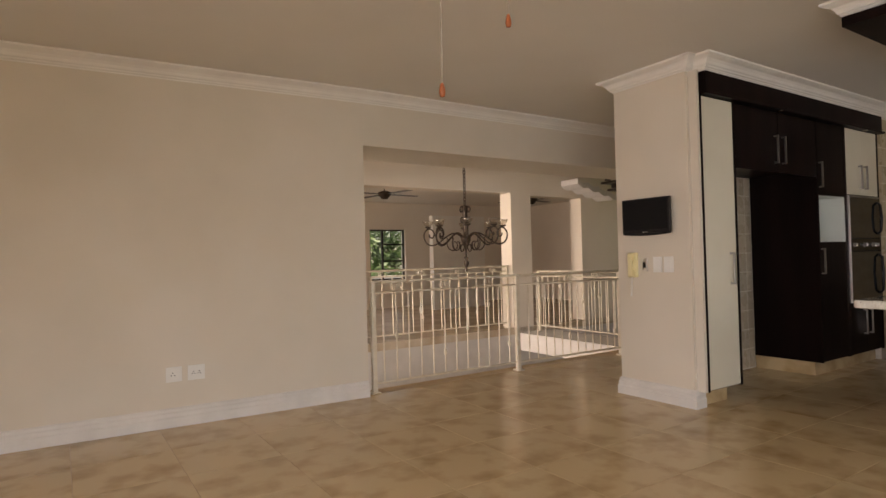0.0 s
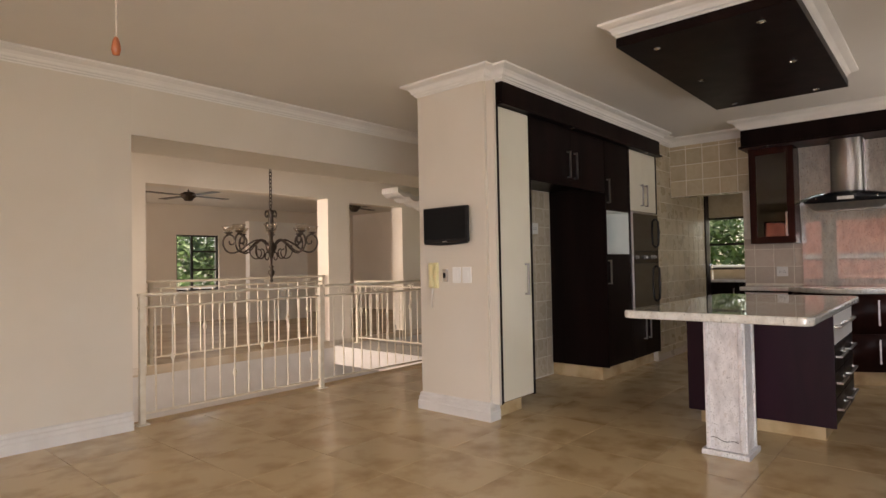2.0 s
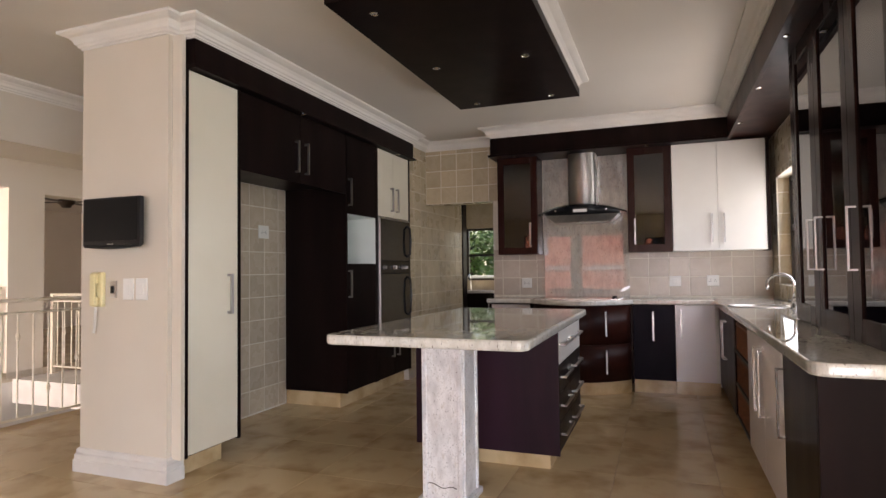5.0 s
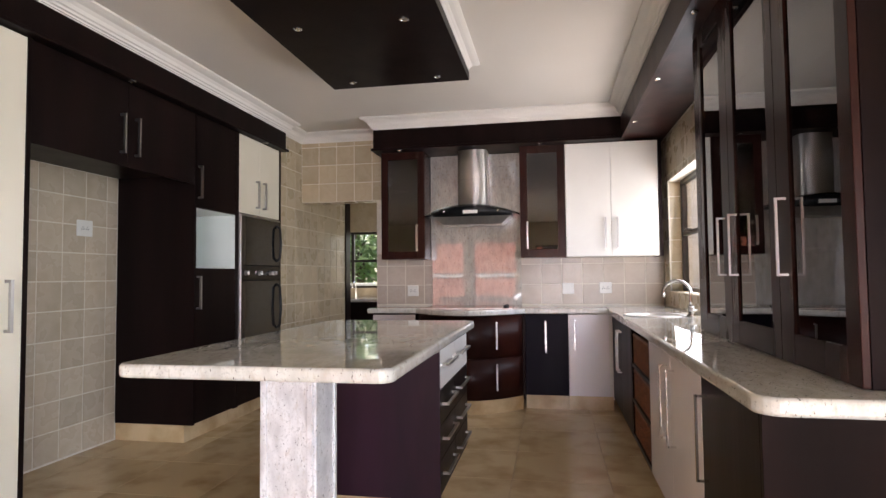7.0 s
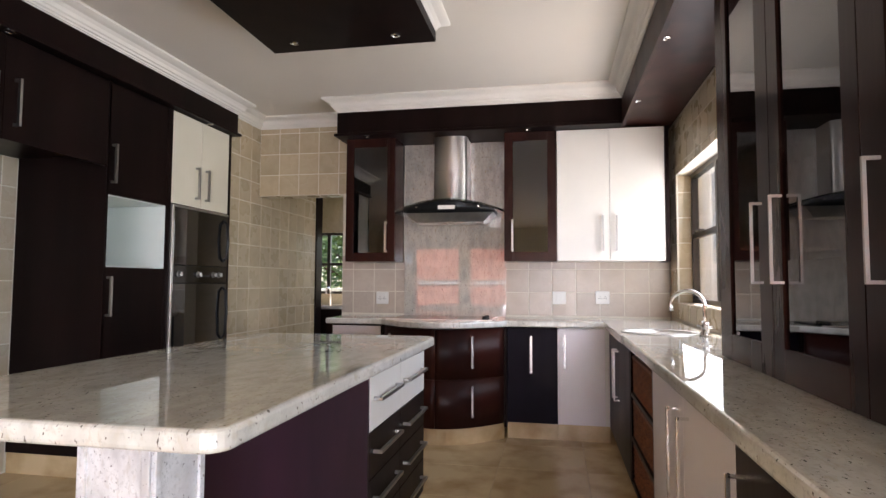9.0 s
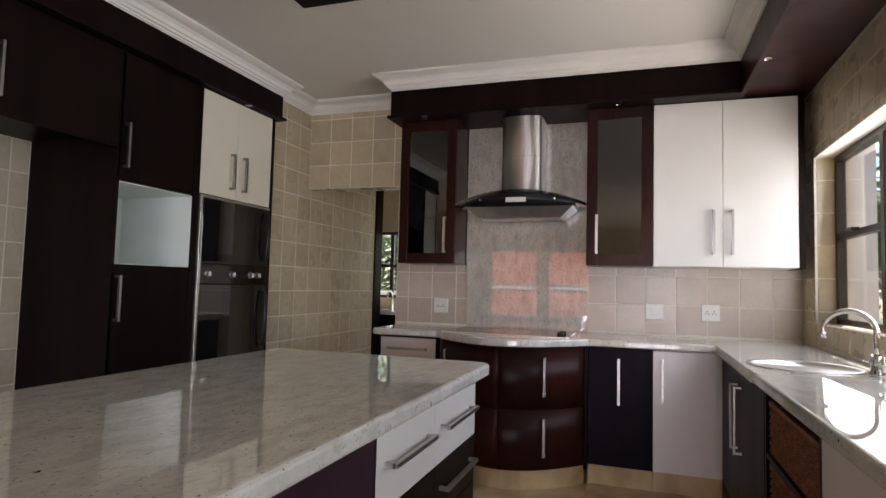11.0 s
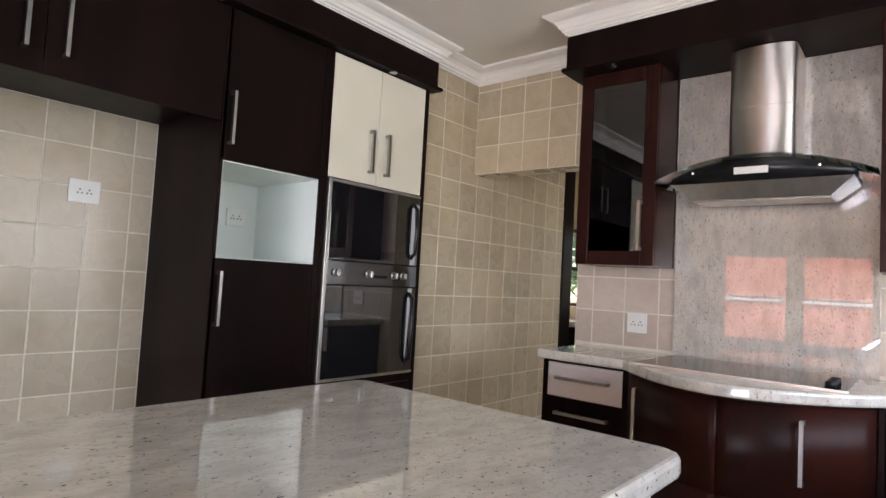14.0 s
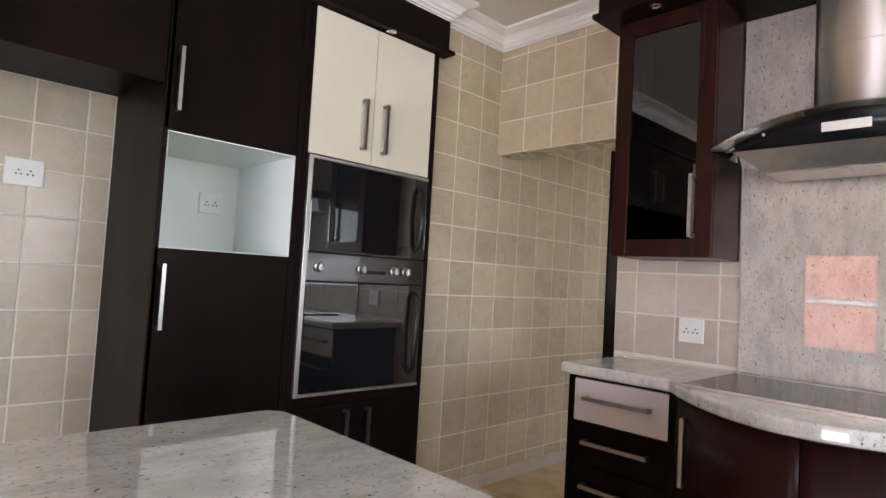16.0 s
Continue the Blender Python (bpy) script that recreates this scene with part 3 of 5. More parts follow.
def leafy(name, at, height, spread, trunk, n, label, seed):
    """A tree or shrub: tapered trunk, limbs and a crown of single leaves."""
    rnd = random.Random(seed)
    t = thing(name, at, label, "tree" if trunk else "shrub", "garden trees")
    b = Vector(at)
    if trunk:
        bm = bmesh.new()
        add_tube(bm, [b, b + Vector((0.1, 0.05, height * 0.3)), b + Vector((0.05, 0.1, height * 0.7))], [0.16, 0.12, 0.05], 8)
        for k in range(7):
            a = k * 2.4
            p = b + Vector((0.08, 0.08, height * (0.3 + 0.05 * k)))
            add_tube(bm, [p, p + Vector((math.cos(a), math.sin(a), 0.5)) * spread * 0.35, p + Vector((math.cos(a), math.sin(a), 0.9)) * spread * 0.7], [0.05, 0.035, 0.012], 5)
        part("trunk", bm, BARK, t)
    verts, faces = [], []
    clumps = [Vector((rnd.gauss(0, spread * 0.42), rnd.gauss(0, spread * 0.42), height * (0.55 if trunk else 0.35) + rnd.gauss(0, height * 0.2))) for _ in range(26)]
    for i in range(n):
        c = clumps[rnd.randrange(26)]
        p = b + c + Vector((rnd.gauss(0, spread * 0.16), rnd.gauss(0, spread * 0.16), rnd.gauss(0, spread * 0.13)))
        p.z = max(p.z, b.z + 0.03)
        u = Vector((rnd.gauss(0, 1), rnd.gauss(0, 1), rnd.gauss(0, 0.7))).normalized() * rnd.uniform(0.07, 0.16)
        v = u.orthogonal().normalized() * rnd.uniform(0.03, 0.06)
        k = len(verts)
        verts += [p - u, p + v, p + u, p - v]
        faces.append((k, k + 1, k + 2, k + 3))
    me = bpy.data.meshes.new("crown")
    me.from_pydata([tuple(v) for v in verts], [], faces)
    me.materials.append(LEAF)
    ob = new("crown", me)
    ob.parent = t
    ob.matrix_parent_inverse = Matrix.Translation(b).inverted()
    return t


for i, (x, y, h, s, tr) in enumerate(((15.5, -6.3, 4.6, 1.7, True), (19.5, -6.8, 5.5, 2.0, True), (12.6, -6.5, 5.0, 1.6, True), (13.5, -4.6, 1.0, 0.7, False), (17.5, -4.6, 4.6, 1.6, True),
                                      (6.0, 17.0, 4.5, 1.9, True), (8.8, 16.5, 4.0, 1.7, True), (11.5, 18.5, 5.0, 2.2, True), (7.3, 15.0, 1.6, 0.9, False),
                                      (17.0, 5.2, 4.0, 1.8, True), (18.5, 7.2, 4.5, 2.0, True), (16.0, 8.6, 3.0, 1.2, True), (17.5, 3.2, 4.0, 1.6, True))):
    z0 = -0.15 if x > 9 and y < 40 and y > -14 else (0.1 if y < -9 else -1.55)
    z0 = z0 if not (y > -9 and y < 0) else -0.1 if x < 9 else -0.15
    leafy("garden_tree" if tr else "garden_shrub", (x, y, z0), h + (1.4 if z0 < -1 else 0), s, tr, 3000, "leafy green garden tree beyond the window" if tr else "low green garden shrub beyond the window", 40 + i)
gw = thing("garden_wall", (6, 14.2, -1.55), "white rendered garden wall behind the house", "wall")
part("wall_body", box(-2, 12, 14.1, 14.3, -1.55, 0.72), OUTW, gw)
part("coping", box(-2, 12, 14.05, 14.35, 0.722, 0.80, 0.01), OUTW, gw)
gw2 = thing("garden_wall", (14.5, 5, -0.15), "white rendered garden wall beyond the scullery", "wall")
part("wall_body", box(14.4, 14.6, 1, 9.5, -0.15, 1.0), OUTW, gw2)
part("coping", box(14.35, 14.65, 1, 9.5, 1.002, 1.08, 0.01), OUTW, gw2)
nb = thing("neighbour_house", (-12, 0, -1.55), "terracotta painted house across the terrace", "house")
part("wall", box(-14, -11, -7, 13, -1.55, 3.4), RENDER, nb)
part("band", box(-11, -10.95, -7, 13, 1.15, 1.34), OUTW, nb)
part("roof", prism(((-14.5, -7.5), (-10.6, -7.5), (-10.6, 13.5), (-14.5, 13.5)), 3.402, 3.7), ROOF, nb)
for yy in (-4.4, -0.6, 9.6):
    wd = part("window", box(-11, -10.94, yy, yy + 1.2, 1.5, 2.7), FRAME, nb)
    part("pane", box(-10.94, -10.93, yy + 0.06, yy + 1.14, 1.56, 2.64), BGLASS, wd)
wing = thing("house_wing", (10.6, -0.8, -1.55), "pale rendered wing of the house outside the kitchen window", "house")
part("wall", box(9.3, 12.0, -1.64, 0.0, -1.55, 3.3), OUTW, wing)
part("roof", prism(((9.1, -1.8), (12.2, -1.8), (12.2, 0.1), (9.1, 0.1)), 3.302, 3.45), ROOF, wing)


def window(name, axis, face, a0, a1, z0, z1, uprights, bars, label, depth=0.05):
    """A metal window set in a wall across an axis; uprights and bars: (a, z0, z1) and (z, a0, a1)."""
    def span(u0, u1, d0, d1, w0, w1, bevel=0.0):
        return box(u0, u1, d0, d1, w0, w1, bevel) if axis == "y" else box(d0, d1, u0, u1, w0, w1, bevel)
    at = ((a0 + a1) / 2, face, z0) if axis == "y" else (face, (a0 + a1) / 2, z0)
    w = thing(name, at, label, "window", kind="structure")
    t = 0.035
    f = span(a0, a1, face, face + depth, z0, z0 + t)
    for g in (span(a0, a1, face, face + depth, z1 - t, z1), span(a0, a0 + t, face, face + depth, z0 + t, z1 - t), span(a1 - t, a1, face, face + depth, z0 + t, z1 - t)):
        me = bpy.data.meshes.new("tmp")
        g.to_mesh(me)
        g.free()
        f.from_mesh(me)
        bpy.data.meshes.remove(me)
    part("window_frame", f, FRAME, w)
    for a, u, v in uprights:
        part("mullion", span(a - 0.022, a + 0.022, face + 0.002, face + depth - 0.002, u, v), FRAME, w)
    for z, u, v in bars:
        part("glazing_bar", span(u, v, face + 0.004, face + depth - 0.004, z - 0.018, z + 0.018), FRAME, w)
    p = part("pane", span(a0 + 0.02, a1 - 0.02, face + depth / 2 - 0.002, face + depth / 2 + 0.002, z0 + 0.02, z1 - 0.02), GLASS, w)
    p.visible_shadow = False
    return w


kw = window("window_kitchen", "y", -0.99, WX0, WX1, WZ0, WZ1, ((7.10, WZ0, WZ1),), ((1.58, 7.10, WX1),), "dark bronze aluminium kitchen window over the sink")
part("catch", box(7.40, 7.52, -0.94, -0.90, 1.585, 1.605, 0.004), FRAME, kw)
window("window_lounge", "y", 12.55, LW[0], LW[1], LW[2], LW[3], ((6.43, LW[2], LW[3]),), ((1.60, 6.43, LW[1]), (1.20, 6.43, LW[1])), "black steel lounge window with garden beyond")
# unseen sliding doors, added where the lounge fill lamp stands
window("window_lounge_west_unseen", "x", -1.15, 8.4, 11.6, 0.0, 2.2, ((9.5, 0, 2.2), (10.6, 0, 2.2)), (), "unseen lounge sliding doors added for the fill light")
# unseen back door, added as an opening for the scullery fill lamp
window("window_scullery_door_unseen", "y", 0.26, 8.75, 10.05, 0.0, 2.15, ((9.4, 0, 2.15),), (), "unseen glazed scullery door added for the fill light")
# unseen window, added to go with the stairwell fill lamp
window("window_stairwell_unseen", "x", -1.15, 5.4, 7.2, 0.0, 2.4, ((6.3, 0, 2.4),), (), "unseen tall stairwell window added for the fill light")
window("window_scullery", "x", SX + 0.06, 2.35, 3.95, 1.05, 1.90, ((3.22, 1.05, 1.90),), ((1.46, 2.35, 3.95),), "dark bronze aluminium scullery window")
setting("wall_west_pier", box(-4.2, -4.0, 2.64, 2.92, 0.25, 2.27), PAINT, "cream painted pier between the garden windows", "wall")
window("window_garden_south", "x", -4.12, 1.30, 2.64, 0.25, 2.27, (), ((1.28, 1.30, 2.64),), "dark framed tall garden window")
window("window_garden", "x", -4.12, 2.92, 4.30, 0.25, 2.27, (), ((1.28, 2.92, 4.30),), "dark framed tall garden window")
window("window_terrace_doors", "x", -4.12, -2.6, 0.70, 0.0, 2.1, ((-0.95, 0, 2.1),), (), "dark framed glazed terrace doors")
# unseen doors, added as an opening for the south fill lamps
window("window_south_doors_unseen", "y", -3.12, -2.8, 1.6, 0.0, 2.25, ((-0.6, 0, 2.25),), (), "unseen glass sliding doors added for the south fill light")

# ---- tall cabinets ----
CY = 2.87         # front of the doors
TW = 0.02


def slab_door(parent, x0, x1, z0, z1, mat, name="door", label="", y=CY):
    return part(name, box(x0 + 0.0015, x1 - 0.0015, y, y + TW, z0 + 0.0015, z1 - 0.0015, 0.0015), mat, parent, label)


tall = thing("tall_cabinet", (4.45, 3.2, 0), "tall narrow larder cabinet with one cream door and dark edge panels", "cabinet")
part("side_panel", box(4.232, 4.252, CY - 0.005, PLY - 0.001, 0.13, 2.48, 0.001), DARK, tall)
part("side_panel", box(4.690, 4.715, CY - 0.005, 3.53, 0.13, 2.48, 0.001), DARK, tall)
part("carcass", box(4.25, 4.69, CY + 0.022, 3.53, 0.13, 2.48), DARK, tall)
part("plinth", box(4.285, 4.65, CY + 0.10, 3.53, 0.0, 0.128), FTILE, tall, "tiled plinth")
d = slab_door(tall, 4.25, 4.69, 0.14, 2.475, CREAM, label="tall cream gloss door")
handle(d, (4.60, CY, 0.965), (4.60, CY, 1.225), (0, -1, 0), w=0.016)

bridge = thing("wall_cabinet", (5.4, 3.2, 1.89), "dark espresso bridging cabinet over the fridge recess", "cabinet")
part("carcass", box(4.716, 6.127, CY + 0.022, 3.53, 2.0, 2.48), DARK, bridge)
d = slab_door(bridge, 4.716, 5.42, 1.93, 2.475, DARK)
handle(d, (5.355, CY, 2.01), (5.355, CY, 2.26), (0, -1, 0), w=0.014)
d = slab_door(bridge, 5.42, 6.127, 1.93, 2.475, DARK)
handle(d, (5.485, CY, 2.01), (5.485, CY, 2.26), (0, -1, 0), w=0.014)

UX0, UX1 = 6.13, 6.735
unit = thing("tall_cabinet", (6.42, 3.2, 0), "dark espresso tall cabinet with an open pale microwave niche", "cabinet")
part("side_panel", box(UX0, UX0 + 0.02, CY, 3.53, 0.13, 2.48, 0.001), DARK, unit)
part("side_panel", box(UX1 - 0.035, UX1 - 0.003, CY, 3.53, 0.13, 2.48, 0.001), DARK, unit)
part("back_panel", box(UX0 + 0.02, UX1 - 0.035, 3.50, 3.53, 0.13, 2.48), DARK, unit)
part("plinth", box(6.14, UX1 - 0.003, CY + 0.08, 3.53, 0.0, 0.128), FTILE, unit, "tiled plinth")
part("lower_carcass", box(UX0 + 0.021, UX1 - 0.036, CY + 0.022, 3.499, 0.132, 1.30), DARK, unit)
part("upper_carcass", box(UX0 + 0.021, UX1 - 0.036, CY + 0.022, 3.499, 1.757, 2.478), DARK, unit)
NX0, NX1 = UX0 + 0.0205, UX1 - 0.0355
part("niche_base", box(NX0, NX1, CY + 0.003, 3.44, 1.301, 1.306), NICHE, unit)
part("niche_top", box(NX0, NX1, CY + 0.003, 3.44, 1.750, 1.755), NICHE, unit)
part("niche_side", box(NX0, NX0 + 0.004, CY + 0.003, 3.44, 1.306, 1.750), NICHE, unit)
part("niche_side", box(NX1 - 0.004, NX1, CY + 0.003, 3.44, 1.306, 1.750), NICHE, unit)
part("niche_back", box(NX0, NX1, 3.44, 3.46, 1.301, 1.755), NICHE, unit, "pale green-white niche lining")
d = slab_door(unit, UX0 + 0.004, UX1 - 0.037, 0.14, 1.30, DARK)
handle(d, (6.165, CY, 0.99), (6.165, CY, 1.24), (0, -1, 0), w=0.014)
d = slab_door(unit, UX0 + 0.004, UX1 - 0.037, 1.758, 2.475, DARK)
handle(d, (6.172, CY, 1.83), (6.172, CY, 2.08), (0, -1, 0), w=0.014)
socket((6.56, 3.4395, 1.55), (0, -1, 0), (1, 0, 0), "white double plug socket inside the niche", w=0.115, wide=True)

VX0, VX1 = 6.735, 7.535
ovc = thing("oven_cabinet", (7.13, 3.2, 0), "dark tall oven housing with cream upper doors", "cabinet")
part("side_panel", box(VX0, VX0 + 0.022, CY, 3.53, 0.13, 2.48, 0.001), DARK, ovc)
part("side_panel", box(VX1 - 0.03, VX1, CY - 0.004, 3.53, 0.13, 2.48, 0.001), DARK, ovc)
part("plinth", box(VX0, VX1 - 0.02, CY + 0.08, 3.53, 0.0, 0.128), FTILE, ovc, "tiled plinth")
part("lower_carcass", box(VX0 + 0.023, VX1 - 0.031, CY + 0.022, 3.53, 0.13, 0.66), DARK, ovc)
part("upper_carcass", box(VX0 + 0.023, VX1 - 0.031, CY + 0.022, 3.53, 1.79, 2.48), DARK, ovc)
part("filler", box(VX0 + 0.023, VX1 - 0.031, CY + 0.004, CY + 0.02, 0.62, 0.665), DARK, ovc)
for x0, x1, hx in ((6.758, 7.115, 7.05), (7.115, 7.503, 7.178)):
    d = slab_door(ovc, x0, x1, 1.785, 2.475, CREAM, label="cream gloss door")
    handle(d, (hx, CY, 1.85), (hx, CY, 2.10), (0, -1, 0), w=0.016)
    d = slab_door(ovc, x0, x1, 0.14, 0.618, DARK)
    handle(d, (hx, CY, 0.33), (hx, CY, 0.59), (0, -1, 0), w=0.014)

oven = thing("double_oven", (7.13, 3.1, 0.668), "built-in black glass double oven with steel controls in the dark housing", "oven")
EX0, EX1 = 6.762, 7.500
part("body", box(EX0 + 0.01, EX1 - 0.01, CY + 0.012, 3.45, 0.672, 1.776), BLACK, oven)
tr = box(EX0, EX0 + 0.022, CY - 0.014, CY + 0.01, 0.67, 1.778, 0.002)
add_box(tr, EX0 + 0.022, EX1, CY - 0.012, CY + 0.01, 1.764, 1.778, 0.002)
add_box(tr, EX0 + 0.022, EX1, CY - 0.012, CY + 0.01, 0.67, 0.684, 0.002)
part("trim", tr, STEEL, oven, "steel edge trim")
up = part("upper_door", box(EX0 + 0.024, EX1 - 0.004, CY - 0.012, CY + 0.01, 1.335, 1.762, 0.003), BGLASS, oven)
lo = part("lower_door", box(EX0 + 0.024, EX1 - 0.004, CY - 0.012, CY + 0.01, 0.686, 1.195, 0.003), BGLASS, oven)
cpn = part("control_panel", box(EX0 + 0.024, EX1 - 0.004, CY - 0.012, CY + 0.01, 1.200, 1.330, 0.002), DSTEEL, oven)
for kx in (6.85, 7.09, 7.295, 7.373):
    kb = part("knob", lathe(((0.0, 0.0), (0.024, 0.0), (0.024, -0.004), (0.018, -0.006), (0.017, -0.026), (0.0, -0.028)), (kx, CY - 0.012, 1.265), 16, "y"), HANDLE, cpn)
    part("grip", box(kx - 0.004, kx + 0.004, CY - 0.048, CY - 0.038, 1.248, 1.282, 0.001), HANDLE, cpn)
part("display", box(7.12, 7.24, CY - 0.014, CY - 0.0125, 1.245, 1.262), BLACK, cpn)
for dr, z0, z1 in ((up, 1.38, 1.72), (lo, 0.74, 1.16)):
    hx = 7.435
    part("handle", tube([(hx, CY - 0.012, z0), (hx, CY - 0.045, z0 + 0.03), (hx, CY - 0.055, (z0 + z1) / 2), (hx, CY - 0.045, z1 - 0.03), (hx, CY - 0.012, z1)], 0.013, 8), BLACK, dr, "curved black bar handle", True)

pel = thing("pelmet", (5.9, 2.85, 2.482), "long dark espresso pelmet board above the tall cabinets", "pelmet")
part("board", box(4.262, 7.57, 2.83, CY + 0.6, 2.505, 2.668, 0.002), DARK, pel)
part("lip", box(4.245, 7.60, 2.81, CY + 0.6, 2.482, 2.504, 0.003), DARK, pel)
part("packing", box(4.264, 7.568, 2.832, CY + 0.6, 2.669, Z), PLASTER, pel)


def downlight(at, up=False):
    s = thing("downlight", at, "small round chrome downlight, unlit", "downlight", "small downlights")
    part("ring", lathe(((0.0, 0.0), (0.026, 0.0), (0.026, -0.004), (0.018, -0.007), (0.015, -0.003), (0.0, -0.003)), at, 14), CHROME, s)
    return s


for x in (5.41, 7.17):
    downlight((x, 2.84, 2.4815))

# ---- island ----
isl = thing("kitchen_island", (5.55, 1.27, 0), "dark plum kitchen island base with white top drawers", "island")
IX0, IX1, IY0, IY1 = 5.08, 6.03, 0.80, 1.74
part("body", box(IX0 + 0.02, IX1 - 0.005, IY0 + 0.022, IY1 - 0.005, 0.13, 0.868), PLUM, isl)
part("end_panel", box(IX0, IX0 + 0.019, IY0, IY1, 0.10, 0.869, 0.001), PLUM, isl)
part("plinth", box(IX0 + 0.06, IX1 - 0.05, IY0 + 0.07, IY1 - 0.07, 0.0, 0.128), FTILE, isl, "tiled plinth")
for x0, x1 in ((IX0 + 0.02, 5.545), (5.545, IX1 - 0.005)):
    for z0, z1, m in ((0.645, 0.862, WHITE), (0.47, 0.643, DARK), (0.295, 0.468, DARK), (0.12, 0.293, DARK)):
        d = part("drawer", box(x0 + 0.0015, x1 - 0.0015, IY0, IY0 + 0.02, z0 + 0.0015, z1 - 0.0015, 0.0015), m, isl, "white drawer front" if m is WHITE else "")
        zc = z0 + (z1 - z0) * 0.55
        handle(d, (x0 + 0.05, IY0, zc), (x1 - 0.07, IY0, zc), (0, -1, 0), w=0.013, stand=0.030)


def rounded(x0, x1, y0, y1, r, n=6):
    pts = []
    for cx, cy, a0 in ((x1 - r, y1 - r, 0), (x0 + r, y1 - r, 90), (x0 + r, y0 + r, 180), (x1 - r, y0 + r, 270)):
        pts += [(cx + r * math.cos(radians(a0 + 90 * k / n)), cy + r * math.sin(radians(a0 + 90 * k / n))) for k in range(n + 1)]
    return pts


itop = thing("island_worktop", (5.05, 1.27, 0.870), "pale speckled polished granite island top with rounded edge", "worktop")
part("slab", prism(rounded(4.02, 6.10, 0.75, 1.785, 0.06), 0.8705, 0.920, 0.013), GRANITE, itop)

leg = thing("stone_pedestal", (4.515, 1.295, 0), "square whitewashed carved stone pedestal under the island top", "pedestal")
part("base", box(4.375, 4.655, 1.155, 1.435, 0.0, 0.035, 0.006), LEGST, leg)
sh = part("shaft", box(4.40, 4.63, 1.18, 1.41, 0.036, 0.869, 0.004), LEGST, leg)
for yy in (1.182, 1.382):
    part("edge_strip", box(4.390, 4.401, yy, yy + 0.026, 0.037, 0.868, 0.003), LEGST, leg)
for xx in (4.402, 4.604):
    part("edge_strip", box(xx, xx + 0.024, 1.170, 1.181, 0.037, 0.868, 0.003), LEGST, leg)
for yy in (1.1965, 1.3895):
    part("joint", box(4.3985, 4.4005, yy, yy + 0.004, 0.037, 0.844), IRON, leg, "dark joint line")
for xx in (4.4165, 4.6095):
    part("joint", box(xx, xx + 0.004, 1.1785, 1.1805, 0.037, 0.844), IRON, leg, "dark joint line")
crack = [(4.3985, 1.385 - 0.0165 * k, 0.108 + 0.008 * math.sin(k * 0.9) - 0.0015 * k) for k in range(11)]
part("crack", tube(crack, 0.0022, 5), IRON, leg, "thin dark crack across the stone face")
part("cap", box(4.385, 4.645, 1.165, 1.425, 0.845, 0.8695, 0.004), LEGST, leg)

pan = thing("ceiling_panel", (5.13, 1.29, 2.605), "dark espresso panel hung over the island with small downlights", "ceiling panel")
part("board", box(4.06, 6.21, 0.785, 1.79, 2.605, 2.665, 0.002), DARK, pan)
pc = bmesh.new()
PX0, PX1, PY0, PY1 = 4.14, 6.26, 0.835, 1.795
add_moulding(pc, (PX0, PY1), (PX0, PY0), (-1, 0), Z, m0=1, m1=1)
add_moulding(pc, (PX0, PY0), (PX1, PY0), (0, -1), Z, m0=1, m1=1)
add_moulding(pc, (PX1, PY0), (PX1, PY1), (1, 0), Z, m0=1, m1=1)
add_moulding(pc, (PX1, PY1), (PX0, PY1), (0, 1), Z, m0=1, m1=1)
part("cornice", pc, PLASTER, pan, "white moulded cornice")
part("core", box(PX0 + 0.001, PX1 - 0.001, PY0 + 0.001, PY1 - 0.001, 2.666, Z), PLASTER, pan)
for x in (4.25, 5.16, 6.08):
    for y in (0.99, 1.60):
        downlight((x, y, 2.604))

# ---- hob wall: wall cabinets, hood, splashback ----
GX = 7.775        # front of the wall cabinets


def glass_cabinet(y0, y1, z0, z1, handle_low_y):
    c = thing("glazed_wall_cabinet", (7.95, (y0 + y1) / 2, z0), "dark mahogany wall cabinet with a smoked glass door", "cabinet", "glazed wall cabinets")
    part("side_panel", box(GX + 0.022, BX - 0.012, y0, y0 + 0.018, z0, z1), REDWD, c)
    part("side_panel", box(GX + 0.022, BX - 0.012, y1 - 0.018, y1, z0, z1), REDWD, c)
    part("base_panel", box(GX + 0.022, BX - 0.012, y0 + 0.018, y1 - 0.018, z0, z0 + 0.018), REDWD, c)
    part("top_panel", box(GX + 0.022, BX - 0.012, y0 + 0.018, y1 - 0.018, z1 - 0.018, z1), REDWD, c)
    part("back_panel", box(BX - 0.02, BX - 0.013, y0 + 0.018, y1 - 0.018, z0 + 0.018, z1 - 0.018), REDWD, c)
    for z in (z0 + 0.36, z0 + 0.70):
        part("shelf", box(GX + 0.05, BX - 0.02, y0 + 0.019, y1 - 0.019, z, z + 0.012), REDWD, c)
    fr = box(GX, GX + 0.021, y0 + 0.002, y0 + 0.072, z0, z1, 0.002)
    add_box(fr, GX, GX + 0.021, y1 - 0.072, y1 - 0.002, z0, z1, 0.002)
    add_box(fr, GX, GX + 0.021, y0 + 0.072, y1 - 0.072, z0, z0 + 0.075, 0.002)
    add_box(fr, GX, GX + 0.021, y0 + 0.072, y1 - 0.072, z1 - 0.075, z1, 0.002)
    dd = part("door", fr, REDWD, c)
    part("pane", box(GX + 0.008, GX + 0.012, y0 + 0.071, y1 - 0.071, z0 + 0.074, z1 - 0.074), SMOKE, dd, "smoked glass pane")
    handle(dd, (GX, handle_low_y, z0 + 0.08), (GX, handle_low_y, z0 + 0.34), (-1, 0, 0), w=0.015)
    return c


